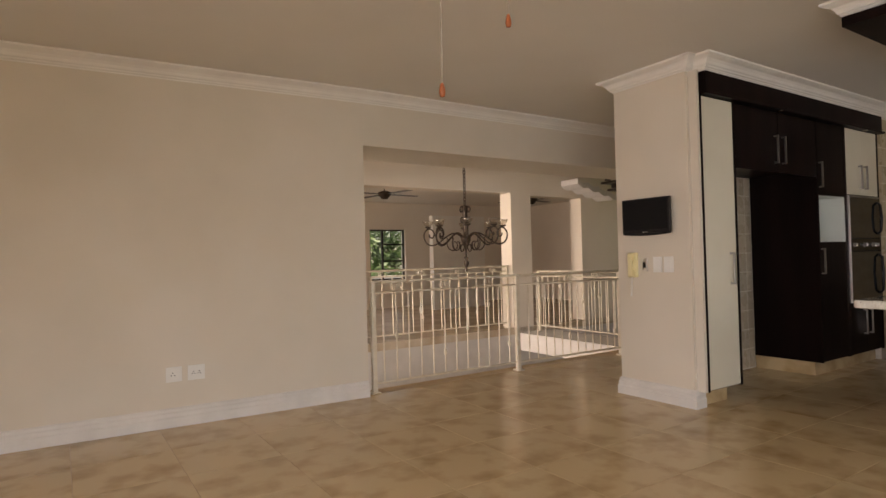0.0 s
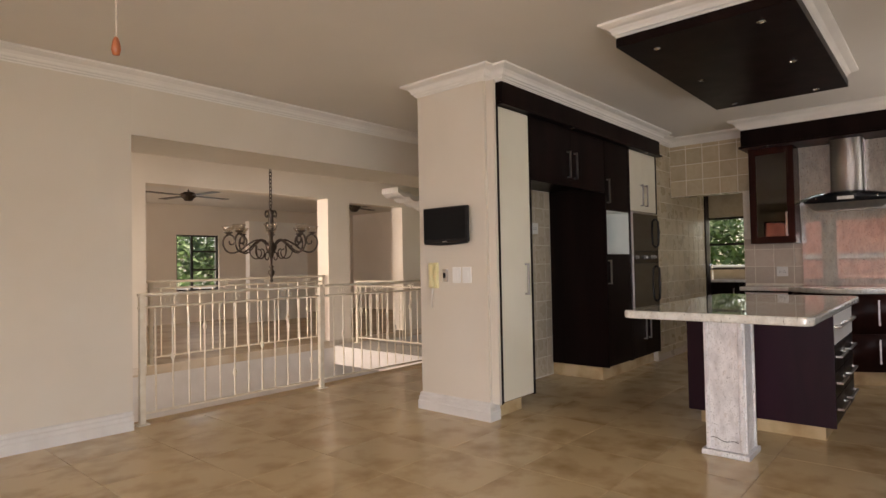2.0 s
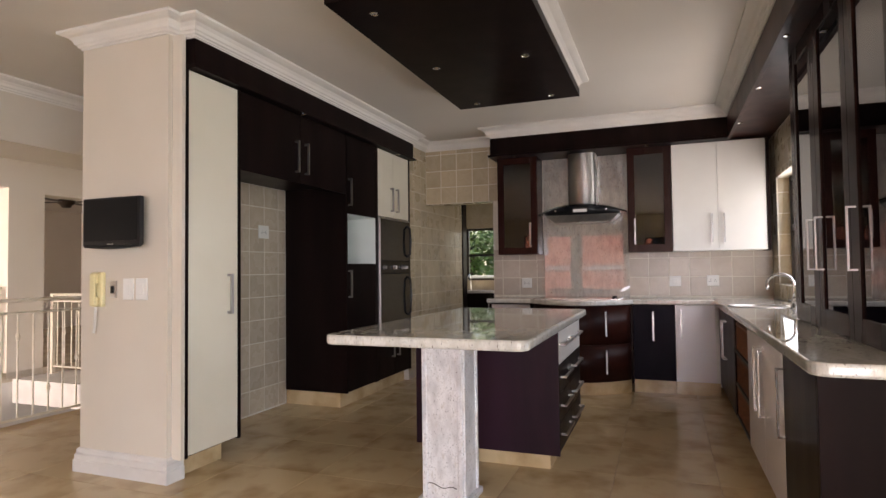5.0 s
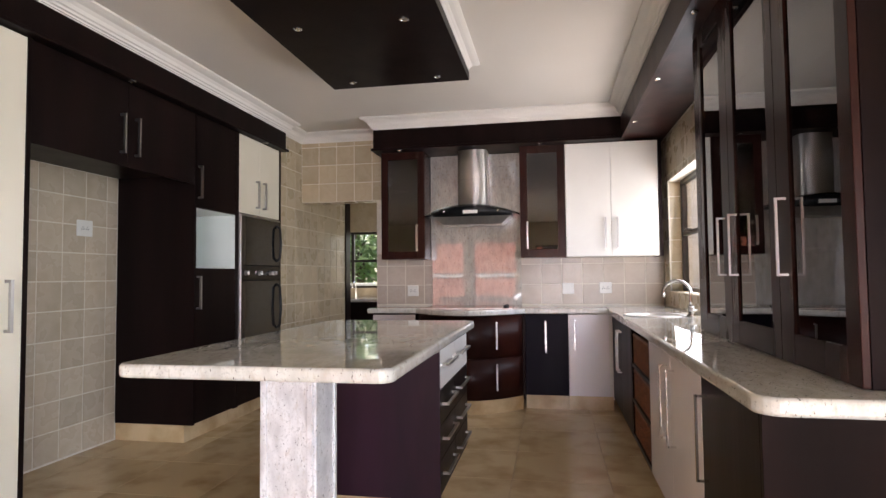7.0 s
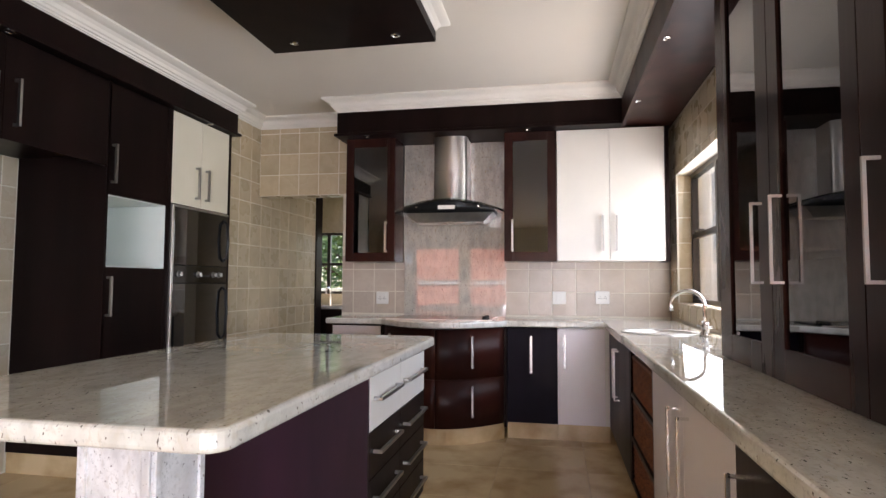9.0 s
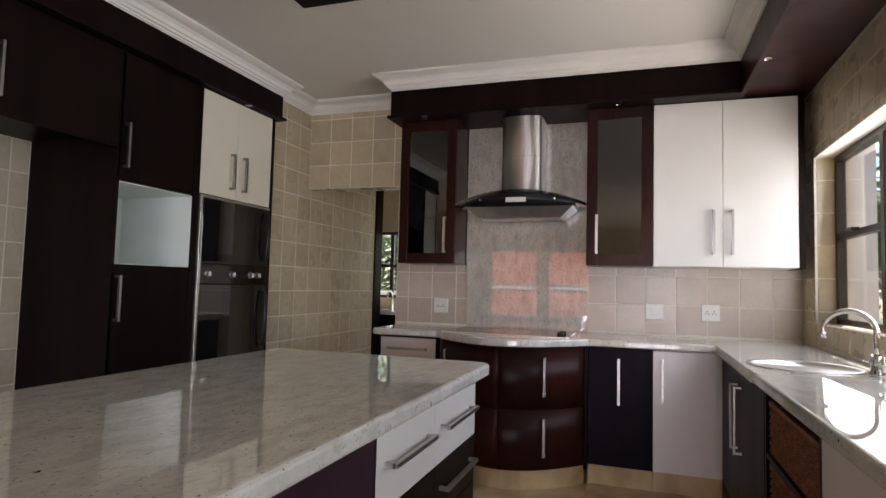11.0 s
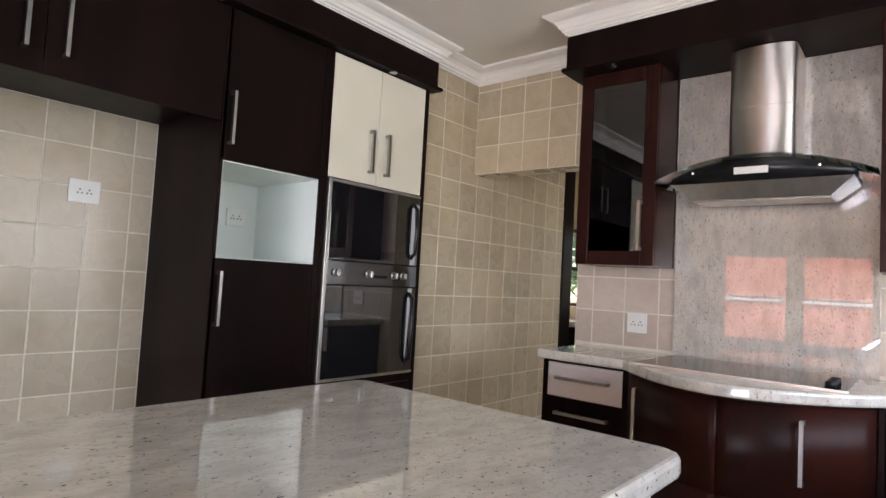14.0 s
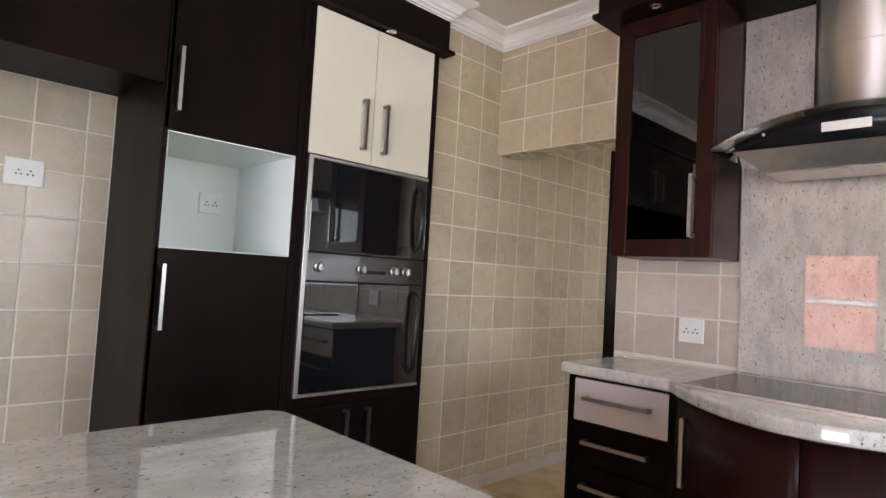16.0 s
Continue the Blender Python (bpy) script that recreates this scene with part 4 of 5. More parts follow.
glass_cabinet(1.46, 1.905, 1.39, 2.46, 1.535)
glass_cabinet(0.10, 0.525, 1.39, 2.46, 0.455)
wc = thing("wall_cabinet", (7.93, -0.33, 1.39), "white double-door wall cabinet with a dark end panel", "cabinet")
part("carcass", box(GX + 0.022, BX - 0.012, -0.742, 0.096, 1.39, 2.46), WHITE, wc)
part("end_panel", box(GX - 0.01, BX - 0.012, -0.772, -0.744, 1.385, 2.46), DARK, wc)
for y0, y1, hy in ((-0.742, -0.318, -0.37), (-0.318, 0.096, -0.262)):
    d = part("door", box(GX, GX + 0.02, y0 + 0.0015, y1 - 0.0015, 1.392, 2.458, 0.0015), WHITE, wc)
    handle(d, (GX, hy, 1.47), (GX, hy, 1.75), (-1, 0, 0), w=0.015)

fas = thing("bulkhead_fascia", (7.8, 0.5, 2.46), "dark wood bulkhead fascia and soffit above the wall cabinets", "fascia")
part("fascia_board", box(FX, BX - 0.012, FY, FE, 2.485, 2.668, 0.002), DARK, fas)
part("lip", box(FX - 0.02, BX - 0.012, FY, FE + 0.02, 2.462, 2.484, 0.003), DARK, fas)
part("packing", box(FX + 0.002, BX - 0.012, FY, FE - 0.002, 2.669, Z), PLASTER, fas)
part("side_fascia", box(3.8, BX - 0.012, FY - 0.03, FY - 0.0005, 2.462, 2.668, 0.002), MAHOG, fas)
part("soffit", box(3.8, BX - 0.012, RY + 0.012, FY - 0.031, 2.490, 2.515), MAHOG, fas, "dark wood soffit board")
part("packing", box(3.8, BX - 0.012, FY - 0.03, FY - 0.002, 2.669, Z), PLASTER, fas)
for x in (4.61, 5.12, 6.11, 7.17):
    downlight((x, -0.46, 2.489))
for y in (0.32, 1.69):
    downlight((7.69, y, 2.461))

spl = thing("splashback", (8.08, 0.99, 0.911), "polished granite splashback slab behind the hob", "splashback")
part("slab", box(BX - 0.012, BX + 0.004, 0.535, 1.452, 0.919, 2.461, 0.001), SPLASH, spl)

hood = thing("extractor_hood", (7.85, 0.99, 1.70), "steel chimney extractor hood with a curved smoked glass canopy", "hood")
arc = [(7.852 - 0.05 * math.sin(math.pi * k / 12), 0.990 + 0.142 * math.cos(math.pi * k / 12)) for k in range(13)]
chm = prism([(BX - 0.0125, 0.848)] + [(BX - 0.0125, 1.132)] + arc, 1.875, 2.46)
ch_ = part("chimney", chm, CHIMNEY, hood, "brushed steel chimney")
for pl in ch_.data.polygons:
    pl.use_smooth = pl.normal.x < -0.25 and abs(pl.normal.z) < 0.5
part("seam", prism([(x - 0.002, 0.99 + (y - 0.99) * 1.012) for x, y in arc] + [(7.9, 0.846), (7.9, 1.134)][::1], 2.165, 2.169), STEEL, hood, "thin seam where the chimney halves meet")
bmg = bmesh.new()
n = 20
rows_ = []
for i in range(n + 1):
    s = -1 + 2 * i / n
    y = 0.99 - s * 0.46
    zt = 1.90 - 0.085 * s * s
    xf = 7.62 + 0.10 * s * s
    rows_.append([bmg.verts.new((xf, y, zt)), bmg.verts.new((BX - 0.05, y, zt)), bmg.verts.new((BX - 0.05, y, zt - 0.008)), bmg.verts.new((xf, y, zt - 0.008))])
for a, b in zip(rows_, rows_[1:]):
    for k in range(4):
        bmg.faces.new((a[k], a[(k + 1) % 4], b[(k + 1) % 4], b[k]))
bmg.faces.new(rows_[0])
bmg.faces.new(rows_[-1][::-1])
bmesh.ops.recalc_face_normals(bmg, faces=bmg.faces)
part("canopy", bmg, HGLASS, hood, "curved smoked glass canopy", True)
bmb = bmesh.new()
rows_ = []
for i in range(n + 1):
    s = -1 + 2 * i / n
    y = 0.99 - s * 0.385
    zt = 1.888 - 0.062 * s * s
    xf = 7.66 + 0.09 * s * s
    zb = 1.797 + 0.008 * s * s
    rows_.append([bmb.verts.new((xf, y, zt)), bmb.verts.new((BX - 0.06, y, zt)), bmb.verts.new((BX - 0.06, y, zb)), bmb.verts.new((xf + 0.03, y, zb))])
for a, b in zip(rows_, rows_[1:]):
    for k in range(4):
        bmb.faces.new((a[k], a[(k + 1) % 4], b[(k + 1) % 4], b[k]))
bmb.faces.new(rows_[0])
bmb.faces.new(rows_[-1][::-1])
bmesh.ops.recalc_face_normals(bmb, faces=bmb.faces)
hb = part("front_band", bmb, BLACK, hood, "black curved control band", True)
hu = bmesh.new()
hv = [hu.verts.new(q) for q in ((7.725, 0.61, 1.794), (BX - 0.06, 0.61, 1.794), (BX - 0.06, 1.37, 1.794), (7.725, 1.37, 1.794), (7.80, 0.70, 1.722), (BX - 0.06, 0.70, 1.722), (BX - 0.06, 1.28, 1.722), (7.80, 1.28, 1.722))]
for f in ((0, 1, 2, 3), (7, 6, 5, 4), (0, 4, 5, 1), (1, 5, 6, 2), (2, 6, 7, 3), (3, 7, 4, 0)):
    hu.faces.new([hv[i] for i in f])
bmesh.ops.recalc_face_normals(hu, faces=hu.faces)
part("underside", hu, STEEL, hood, "flared steel underside")
for yy in (0.69, 1.0):
    part("filter", box(7.82, BX - 0.1, yy + 0.01, yy + 0.28, 1.716, 1.7215, 0.002), STEEL, hood, "steel grease filter")
part("label", box(7.656, 7.6605, 0.92, 1.06, 1.815, 1.847), PLASTIC, hood, "pale switch label")
for yy in (0.73, 1.25):
    part("stud", lathe(((0.0, 0.0), (0.008, 0.0), (0.007, -0.006), (0.0, -0.007)), (7.692, yy, 1.84), 10, "x"), CHROME, hood)

# ---- hob wall: base cabinets and worktop ----
KX = 7.575        # front of the flat base doors


def bulge(y, depth=0.34, y0=0.48, y1=1.50):
    s = (y - (y0 + y1) / 2) / ((y1 - y0) / 2)
    return KX - depth * max(0.0, math.cos(s * math.pi / 2)) ** 0.9 if abs(s) < 1 else KX


def curved_front(y0, y1, z0, z1, thick, back=0.0, lo=0.48, hi=1.50, shift=0.0):
    bm = bmesh.new()
    rows = []
    m = 14
    for i in range(m + 1):
        y = y0 + (y1 - y0) * i / m
        x = bulge(y, 0.34, lo, hi) + back + shift
        rows.append([bm.verts.new(p) for p in ((x, y, z0), (x + thick, y, z0), (x + thick, y, z1), (x, y, z1))])
    for a, b in zip(rows, rows[1:]):
        for k in range(4):
            bm.faces.new((a[k], a[(k + 1) % 4], b[(k + 1) % 4], b[k]))
    bm.faces.new(rows[0])
    bm.faces.new(rows[-1][::-1])
    bmesh.ops.recalc_face_normals(bm, faces=bm.faces)
    return bm


hobc = thing("hob_cabinet", (7.75, 0.99, 0), "bow-fronted mahogany base cabinet under the hob", "cabinet")
part("carcass", curved_front(0.51, 1.47, 0.13, 0.868, 0.28, 0.03), MAHOG, hobc)
part("plinth", curved_front(0.51, 1.47, 0.0, 0.128, 0.2, 0.07), FTILE, hobc, "tiled plinth")
part("side_panel", box(KX - 0.02, BX - 0.02, 0.488, 0.508, 0.10, 0.868), DARK, hobc)
part("side_panel", box(KX - 0.02, BX - 0.02, 1.472, 1.492, 0.10, 0.868), DARK, hobc)
for z0, z1 in ((0.135, 0.49), (0.494, 0.86)):
    for y0, y1, hy in ((0.512, 0.99, 0.72), (0.994, 1.468, 1.40)):
        d = part("door", curved_front(y0, y1, z0, z1, 0.02), MAHOG, hobc, "", True)
        handle(d, (bulge(hy) + 0.001, hy, z0 + 0.08), (bulge(hy) + 0.001, hy, z1 - 0.05), (-1, 0, 0), w=0.014)

drw = thing("drawer_cabinet", (7.8, 1.75, 0), "narrow base cabinet with a white top drawer and dark drawers", "cabinet")
part("carcass", box(KX + 0.022, BX - 0.02, 1.515, 1.93, 0.13, 0.868), DARK, drw)
part("end_panel", box(KX - 0.005, BX - 0.02, 1.932, 1.955, 0.10, 0.868), DARK, drw)
part("side_panel", box(KX - 0.005, BX - 0.02, 1.494, 1.513, 0.10, 0.868), DARK, drw)
part("plinth", box(KX + 0.06, BX - 0.02, 1.50, 1.93, 0, 0.128), FTILE, drw, "tiled plinth")
for z0, z1, m in ((0.68, 0.855, BLUSH), (0.50, 0.676, DARK), (0.32, 0.496, DARK), (0.135, 0.316, DARK)):
    d = part("drawer", box(KX, KX + 0.02, 1.516, 1.929, z0, z1, 0.0015), m, drw, "white drawer front" if m is BLUSH else "")
    handle(d, (KX, 1.58, z0 + 0.1), (KX, 1.87, z0 + 0.1), (-1, 0, 0), w=0.015)

bb = thing("base_cabinet", (7.8, 0.3, 0), "blue-black single-door base cabinet", "cabinet")
part("carcass", box(KX + 0.022, BX - 0.02, 0.10, 0.486, 0.13, 0.868), DARK, bb)
part("plinth", box(KX + 0.06, BX - 0.02, 0.10, 0.486, 0, 0.128), FTILE, bb, "tiled plinth")
d = part("door", box(KX, KX + 0.02, 0.102, 0.484, 0.135, 0.862, 0.0015), NAVY, bb)
handle(d, (KX, 0.30, 0.52), (KX, 0.30, 0.80), (-1, 0, 0), w=0.016)
bp_ = thing("base_cabinet", (7.8, -0.1, 0), "pale pink-white single-door base cabinet", "cabinet")
part("carcass", box(KX + 0.022, BX - 0.02, -0.30, 0.098, 0.13, 0.868), WHITE, bp_)
part("plinth", box(KX + 0.06, BX - 0.02, -0.29, 0.098, 0, 0.128), FTILE, bp_, "tiled plinth")
d = part("door", box(KX, KX + 0.02, -0.255, 0.098, 0.135, 0.862, 0.0015), BLUSH, bp_)
handle(d, (KX, 0.045, 0.55), (KX, 0.045, 0.81), (-1, 0, 0), w=0.014)

# ---- window side base cabinets ----
SY = -0.285
cor = thing("corner_cabinet", (7.1, -0.55, 0), "dark double-door base cabinet under the sink", "cabinet")
part("carcass", box(6.34, KX + 0.02, RY + 0.02, SY - 0.022, 0.13, 0.868), DARK, cor)
part("plinth", box(6.34, KX + 0.06, RY + 0.02, SY - 0.06, 0, 0.128), FTILE, cor, "tiled plinth")
for x0, x1, hx in ((6.34, 6.94, 6.88), (6.94, 7.56, 7.0)):
    d = part("door", box(x0 + 0.001, x1 - 0.001, SY - 0.02, SY, 0.135, 0.862, 0.0015), NAVY, cor)
    handle(d, (hx, SY, 0.46), (hx, SY, 0.78), (0, 1, 0), w=0.010)
bsk = thing("basket_cabinet", (5.95, -0.55, 0), "open dark base unit for three wicker baskets", "cabinet")
part("side_panel", box(5.575, 5.60, RY + 0.02, SY - 0.002, 0.13, 0.868), DARK, bsk)
part("side_panel", box(6.315, 6.338, RY + 0.02, SY - 0.002, 0.13, 0.868), DARK, bsk)
part("back_panel", box(5.60, 6.315, RY + 0.02, RY + 0.04, 0.13, 0.868), DARK, bsk)
part("plinth", box(5.58, 6.33, RY + 0.02, SY - 0.06, 0, 0.128), FTILE, bsk, "tiled plinth")
for z in (0.13, 0.365, 0.60, 0.848):
    part("shelf", box(5.60, 6.315, RY + 0.04, SY - 0.004, z, z + 0.02), DARK, bsk)


def wicker_basket(z0):
    b = thing("wicker_basket", (5.96, -0.5, z0), "brown woven wicker drawer basket on a dark shelf", "basket", "wicker baskets")
    x0, x1, y0, y1, h = 5.615, 6.30, -0.76, -0.305, 0.19
    bm = bmesh.new()
    for k in range(13):
        z = z0 + 0.012 + k * (h - 0.024) / 12
        loop = [(x0 + (x1 - x0) * j / 34, y1 + 0.005 * (-1) ** (j + k), z) for j in range(35)]
        add_tube(bm, loop, 0.0072, 5)
    part("front_weave", bm, WICKER, b)
    st = bmesh.new()
    for j in range(18):
        x = x0 + (x1 - x0) * (j + 0.5) / 17.5
        add_tube(st, [(x, y1 - 0.004, z0 + 0.003), (x, y1 - 0.004, z0 + h)], 0.006, 5)
    part("stakes", st, WICKER, b)
    bd = box(x0, x1, y0, y1 - 0.012, z0 + 0.001, z0 + 0.012)
    add_box(bd, x0, x0 + 0.012, y0, y1 - 0.012, z0 + 0.012, z0 + h - 0.01)
    add_box(bd, x1 - 0.012, x1, y0, y1 - 0.012, z0 + 0.012, z0 + h - 0.01)
    add_box(bd, x0 + 0.012, x1 - 0.012, y0, y0 + 0.012, z0 + 0.012, z0 + h - 0.01)
    add_box(bd, x0 + 0.012, x1 - 0.012, y1 - 0.020, y1 - 0.012, z0 + 0.012, z0 + h - 0.01)
    part("body", bd, WICKER, b)
    part("rim", tube([(x0, y1, z0 + h), (x1, y1, z0 + h)], 0.012, 6), WICKER, b)
    return b


for z in (0.151, 0.386, 0.621):
    wicker_basket(z)
wdb = thing("base_cabinet", (5.0, -0.55, 0), "white double-door base cabinet with long steel handles", "cabinet")
part("carcass", box(4.43, 5.573, RY + 0.02, SY - 0.022, 0.13, 0.868), WHITE, wdb)
part("plinth", box(4.43, 5.573, RY + 0.02, SY - 0.06, 0, 0.128), FTILE, wdb, "tiled plinth")
for x0, x1, hx in ((4.43, 4.98, 4.90), (4.98, 5.573, 5.06)):
    d = part("door", box(x0 + 0.001, x1 - 0.001, SY - 0.02, SY, 0.135, 0.862, 0.0015), BLUSH, wdb)
    handle(d, (hx, SY, 0.46), (hx, SY, 0.80), (0, 1, 0), mat=CHROME, w=0.009, stand=0.034)
edb = thing("base_cabinet", (4.2, -0.55, 0), "dark single-door base cabinet at the worktop's end", "cabinet")
part("carcass", box(3.83, 4.428, RY + 0.02, SY - 0.022, 0.13, 0.868), DARK, edb)
part("end_panel", box(3.81, 3.829, RY + 0.02, SY, 0.0, 0.868, 0.001), DARK, edb)
part("plinth", box(3.83, 4.428, RY + 0.02, SY - 0.06, 0, 0.128), FTILE, edb, "tiled plinth")
d = part("door", box(3.831, 4.427, SY - 0.02, SY, 0.135, 0.862, 0.0015), DARK, edb)
handle(d, (4.36, SY, 0.50), (4.36, SY, 0.80), (0, 1, 0), mat=CHROME, w=0.009, stand=0.036)

# one worktop round the corner, with a hole for the sink
SKX, SKY, SKR = 6.67, -0.50, 0.20
wt = thing("worktop", (6.5, -0.5, 0.870), "pale speckled polished granite worktop round two walls", "worktop")
front = [(7.535, -0.25)]
ys = [0.40] + [0.48 + (1.50 - 0.48) * k / 18 for k in range(19)] + [1.58]
front += [(bulge(y) - 0.04, y) for y in ys] + [(7.535, 1.975)]
back_leg = [(BX - 0.001, -0.25)] + front + [(BX - 0.001, 1.975)]
part("hob_slab", prism(back_leg, 0.8705, 0.918, 0.012), GRANITE, wt)
rl = [(3.73, RY + 0.001), (SKX - 0.32, RY + 0.001), (SKX - 0.32, -0.2505), ] + [(3.80 + 0.07 * math.cos(a), -0.3205 + 0.07 * math.sin(a)) for a in (radians(90 + 15 * k) for k in range(7))]
part("dresser_slab", prism(rl, 0.8705, 0.918, 0.012), GRANITE, wt)
bmk = bmesh.new()
ring, outer, low_r, low_o = [], [], [], []
ox0, ox1, oy0, oy1 = SKX - 0.3195, BX - 0.001, RY + 0.001, -0.2505
for k in range(32):
    a = 2 * math.pi * k / 32
    c, s = math.cos(a), math.sin(a)
    p = Vector((SKX + SKR * c, SKY + SKR * s))
    tx = ((ox1 if c > 0 else ox0) - SKX) / c if abs(c) > 1e-6 else 1e9
    ty = ((oy1 if s > 0 else oy0) - SKY) / s if abs(s) > 1e-6 else 1e9
    q = Vector((SKX + c * min(tx, ty), SKY + s * min(tx, ty)))
    for lst, v, z in ((ring, p, 0.918), (outer, q, 0.918), (low_r, p, 0.870), (low_o, q, 0.870)):
        lst.append(bmk.verts.new((v.x, v.y, z)))
for k in range(32):
    j = (k + 1) % 32
    bmk.faces.new((ring[k], outer[k], outer[j], ring[j]))
    bmk.faces.new((outer[k], low_o[k], low_o[j], outer[j]))
    bmk.faces.new((ring[j], low_r[j], low_r[k], ring[k]))
    bmk.faces.new((low_r[j], low_o[j], low_o[k], low_r[k]))
for x, y in ((ox0, oy0), (ox1, oy0), (ox1, oy1), (ox0, oy1)):
    near = sorted(outer, key=lambda v: (v.co.x - x) ** 2 + (v.co.y - y) ** 2)[:2]
    c0 = bmk.verts.new((x, y, 0.918))
    bmk.faces.new((near[0], near[1], c0))
bmesh.ops.recalc_face_normals(bmk, faces=bmk.faces)
part("sink_slab", bmk, GRANITE, wt)

snk = thing("sink", (SKX, SKY, 0.75), "round stainless steel sink bowl set in the worktop", "sink")
part("bowl", lathe(((0.225, 0.9185), (0.222, 0.923), (0.200, 0.921), (0.192, 0.910), (0.185, 0.80), (0.165, 0.765), (0.03, 0.755), (0.0, 0.755)), (SKX, SKY, 0), 36), STEEL, snk, "", True)
part("drain", lathe(((0.0, 0.756), (0.035, 0.756), (0.035, 0.760), (0.0, 0.761)), (SKX, SKY, 0), 16), CHROME, snk)
TPX, TPY = 6.50, -0.715
tap = thing("mixer_tap", (TPX, TPY, 0.91), "chrome swan-neck mixer tap with two cross handles", "tap")
part("base", lathe(((0.0, 0.0), (0.032, 0.0), (0.032, 0.008), (0.022, 0.02), (0.018, 0.06), (0.02, 0.075), (0.0, 0.078)), (TPX, TPY, 0.9185), 18), CHROME, tap, "", True)
sp_ = []
for k in range(17):
    a = math.pi * (1.08 - 1.2 * k / 16) if k else math.pi * 1.08
    sp_.append((TPX + 0.03 + 0.03 * math.cos(a), TPY + 0.085 + 0.085 * math.cos(a), 1.085 + 0.085 * math.sin(a)))
part("spout", tube([(TPX, TPY, 0.985), (TPX, TPY, 1.03)] + sp_, 0.011, 10), CHROME, tap, "", True)
for sgn in (-1, 1):
    cx = TPX + sgn * 0.062
    arm = part("valve", tube([(TPX, TPY, 0.955), (cx, TPY, 0.965)], 0.012, 10), CHROME, tap, "", True)
    ch = tube([(cx, TPY - 0.03, 0.968), (cx, TPY + 0.03, 0.968)], 0.006, 8)
    add_tube(ch, [(cx, TPY, 0.938), (cx, TPY, 0.998)], 0.006, 8)
    part("cross_handle", ch, CHROME, arm, "", True)

hobt = thing("hob", (7.7, 1.06, 0.911), "black ceramic hob with four side knobs in the granite", "hob")
part("glass_top", box(7.44, 7.95, 0.60, 1.42, 0.9185, 0.926, 0.002), HOBG, hobt)
part("trim", box(7.430, 7.439, 0.59, 1.43, 0.9185, 0.927, 0.001), STEEL, hobt)
for k in range(4):
    part("knob", lathe(((0.0, 0.0), (0.02, 0.0), (0.018, 0.022), (0.0, 0.024)), (7.50 + k * 0.055, 0.655, 0.9265), 14), BLACK, hobt, "black control knob", True)

# ---- glazed dresser on the worktop ----
dres = thing("glazed_dresser", (4.8, -0.68, 0.911), "tall dark wood dresser with smoked glass doors on the worktop", "cabinet")
DX0, DX1, DFY = 3.86, 5.52, -0.545
part("side_panel", box(DX1 - 0.02, DX1, RY + 0.012, DFY - 0.022, 0.919, 2.489), DARK, dres)
part("side_panel", box(DX0, DX0 + 0.02, RY + 0.012, DFY - 0.022, 0.919, 2.489), DARK, dres)
part("back_panel", box(DX0 + 0.02, DX1 - 0.02, RY + 0.012, RY + 0.022, 0.919, 2.489), DARK, dres)
part("bottom_panel", box(DX0 + 0.02, DX1 - 0.02, RY + 0.022, DFY - 0.022, 0.919, 0.938), DARK, dres)
part("top_panel", box(DX0 + 0.02, DX1 - 0.02, RY + 0.022, DFY - 0.022, 2.47, 2.489), DARK, dres)
for z in (1.30, 1.68, 2.06):
    part("shelf", box(DX0 + 0.02, DX1 - 0.02, RY + 0.022, DFY - 0.05, z, z + 0.018), DARK, dres)
for x0, x1, hx, s0, s1 in ((4.943, 5.518, 5.02, 0.11, 0.145), (4.393, 4.941, 4.85, 0.08, 0.085), (3.862, 4.391, 4.315, 0.075, 0.11)):
    fr = box(x0, x0 + s0, DFY - 0.021, DFY, 0.921, 2.487, 0.002)
    add_box(fr, x1 - s1, x1, DFY - 0.021, DFY, 0.921, 2.487, 0.002)
    add_box(fr, x0 + s0, x1 - s1, DFY - 0.021, DFY, 0.921, 1.02, 0.002)
    add_box(fr, x0 + s0, x1 - s1, DFY - 0.021, DFY, 2.40, 2.487, 0.002)
    dd = part("door", fr, REDWD, dres)
    part("pane", box(x0 + s0 - 0.001, x1 - s1 + 0.001, DFY - 0.012, DFY - 0.008, 1.019, 2.401), SMOKE, dd, "smoked glass pane")
    handle(dd, (hx, DFY, 1.21), (hx, DFY, 1.475), (0, 1, 0), mat=STEEL, w=0.008, stand=0.032)

# ---- sockets and switches ----
socket((BX + 0.0008, 1.66, 1.07), (-1, 0, 0), (0, -1, 0), "white double plug socket on the tiles beside the hob", w=0.115, h=0.11, wide=True)
socket((BX + 0.0008, 0.08, 1.085), (-1, 0, 0), (0, -1, 0), "white isolator switch on the tiles", w=0.115, h=0.11, holes=False)
socket((BX + 0.0008, -0.28, 1.09), (-1, 0, 0), (0, -1, 0), "white double plug socket on the tiles near the window", w=0.115, h=0.11, wide=True)
socket((5.803, 3.530, 1.59), (0, -1, 0), (1, 0, 0), "white double plug socket in the fridge recess", w=0.14, h=0.115, wide=True)
socket((0.72, north(0.72) - 0.002, 0.40), (0, -1, 0), (1, 0, 0), "white plug socket low on the cream wall", w=0.115, h=0.115)
socket((0.88, north(0.88) - 0.002, 0.40), (0, -1, 0), (1, 0, 0), "white double plug socket low on the cream wall", w=0.125, h=0.115, wide=True)
socket((PLX, 3.252, 1.14), (-1, 0, 0), (0, -1, 0), "white rocker light switch on the wall end", w=0.085, h=0.13, holes=False)
socket((PLX, 3.145, 1.14), (-1, 0, 0), (0, -1, 0), "white rocker light switch on the wall end", w=0.09, h=0.13, holes=False)

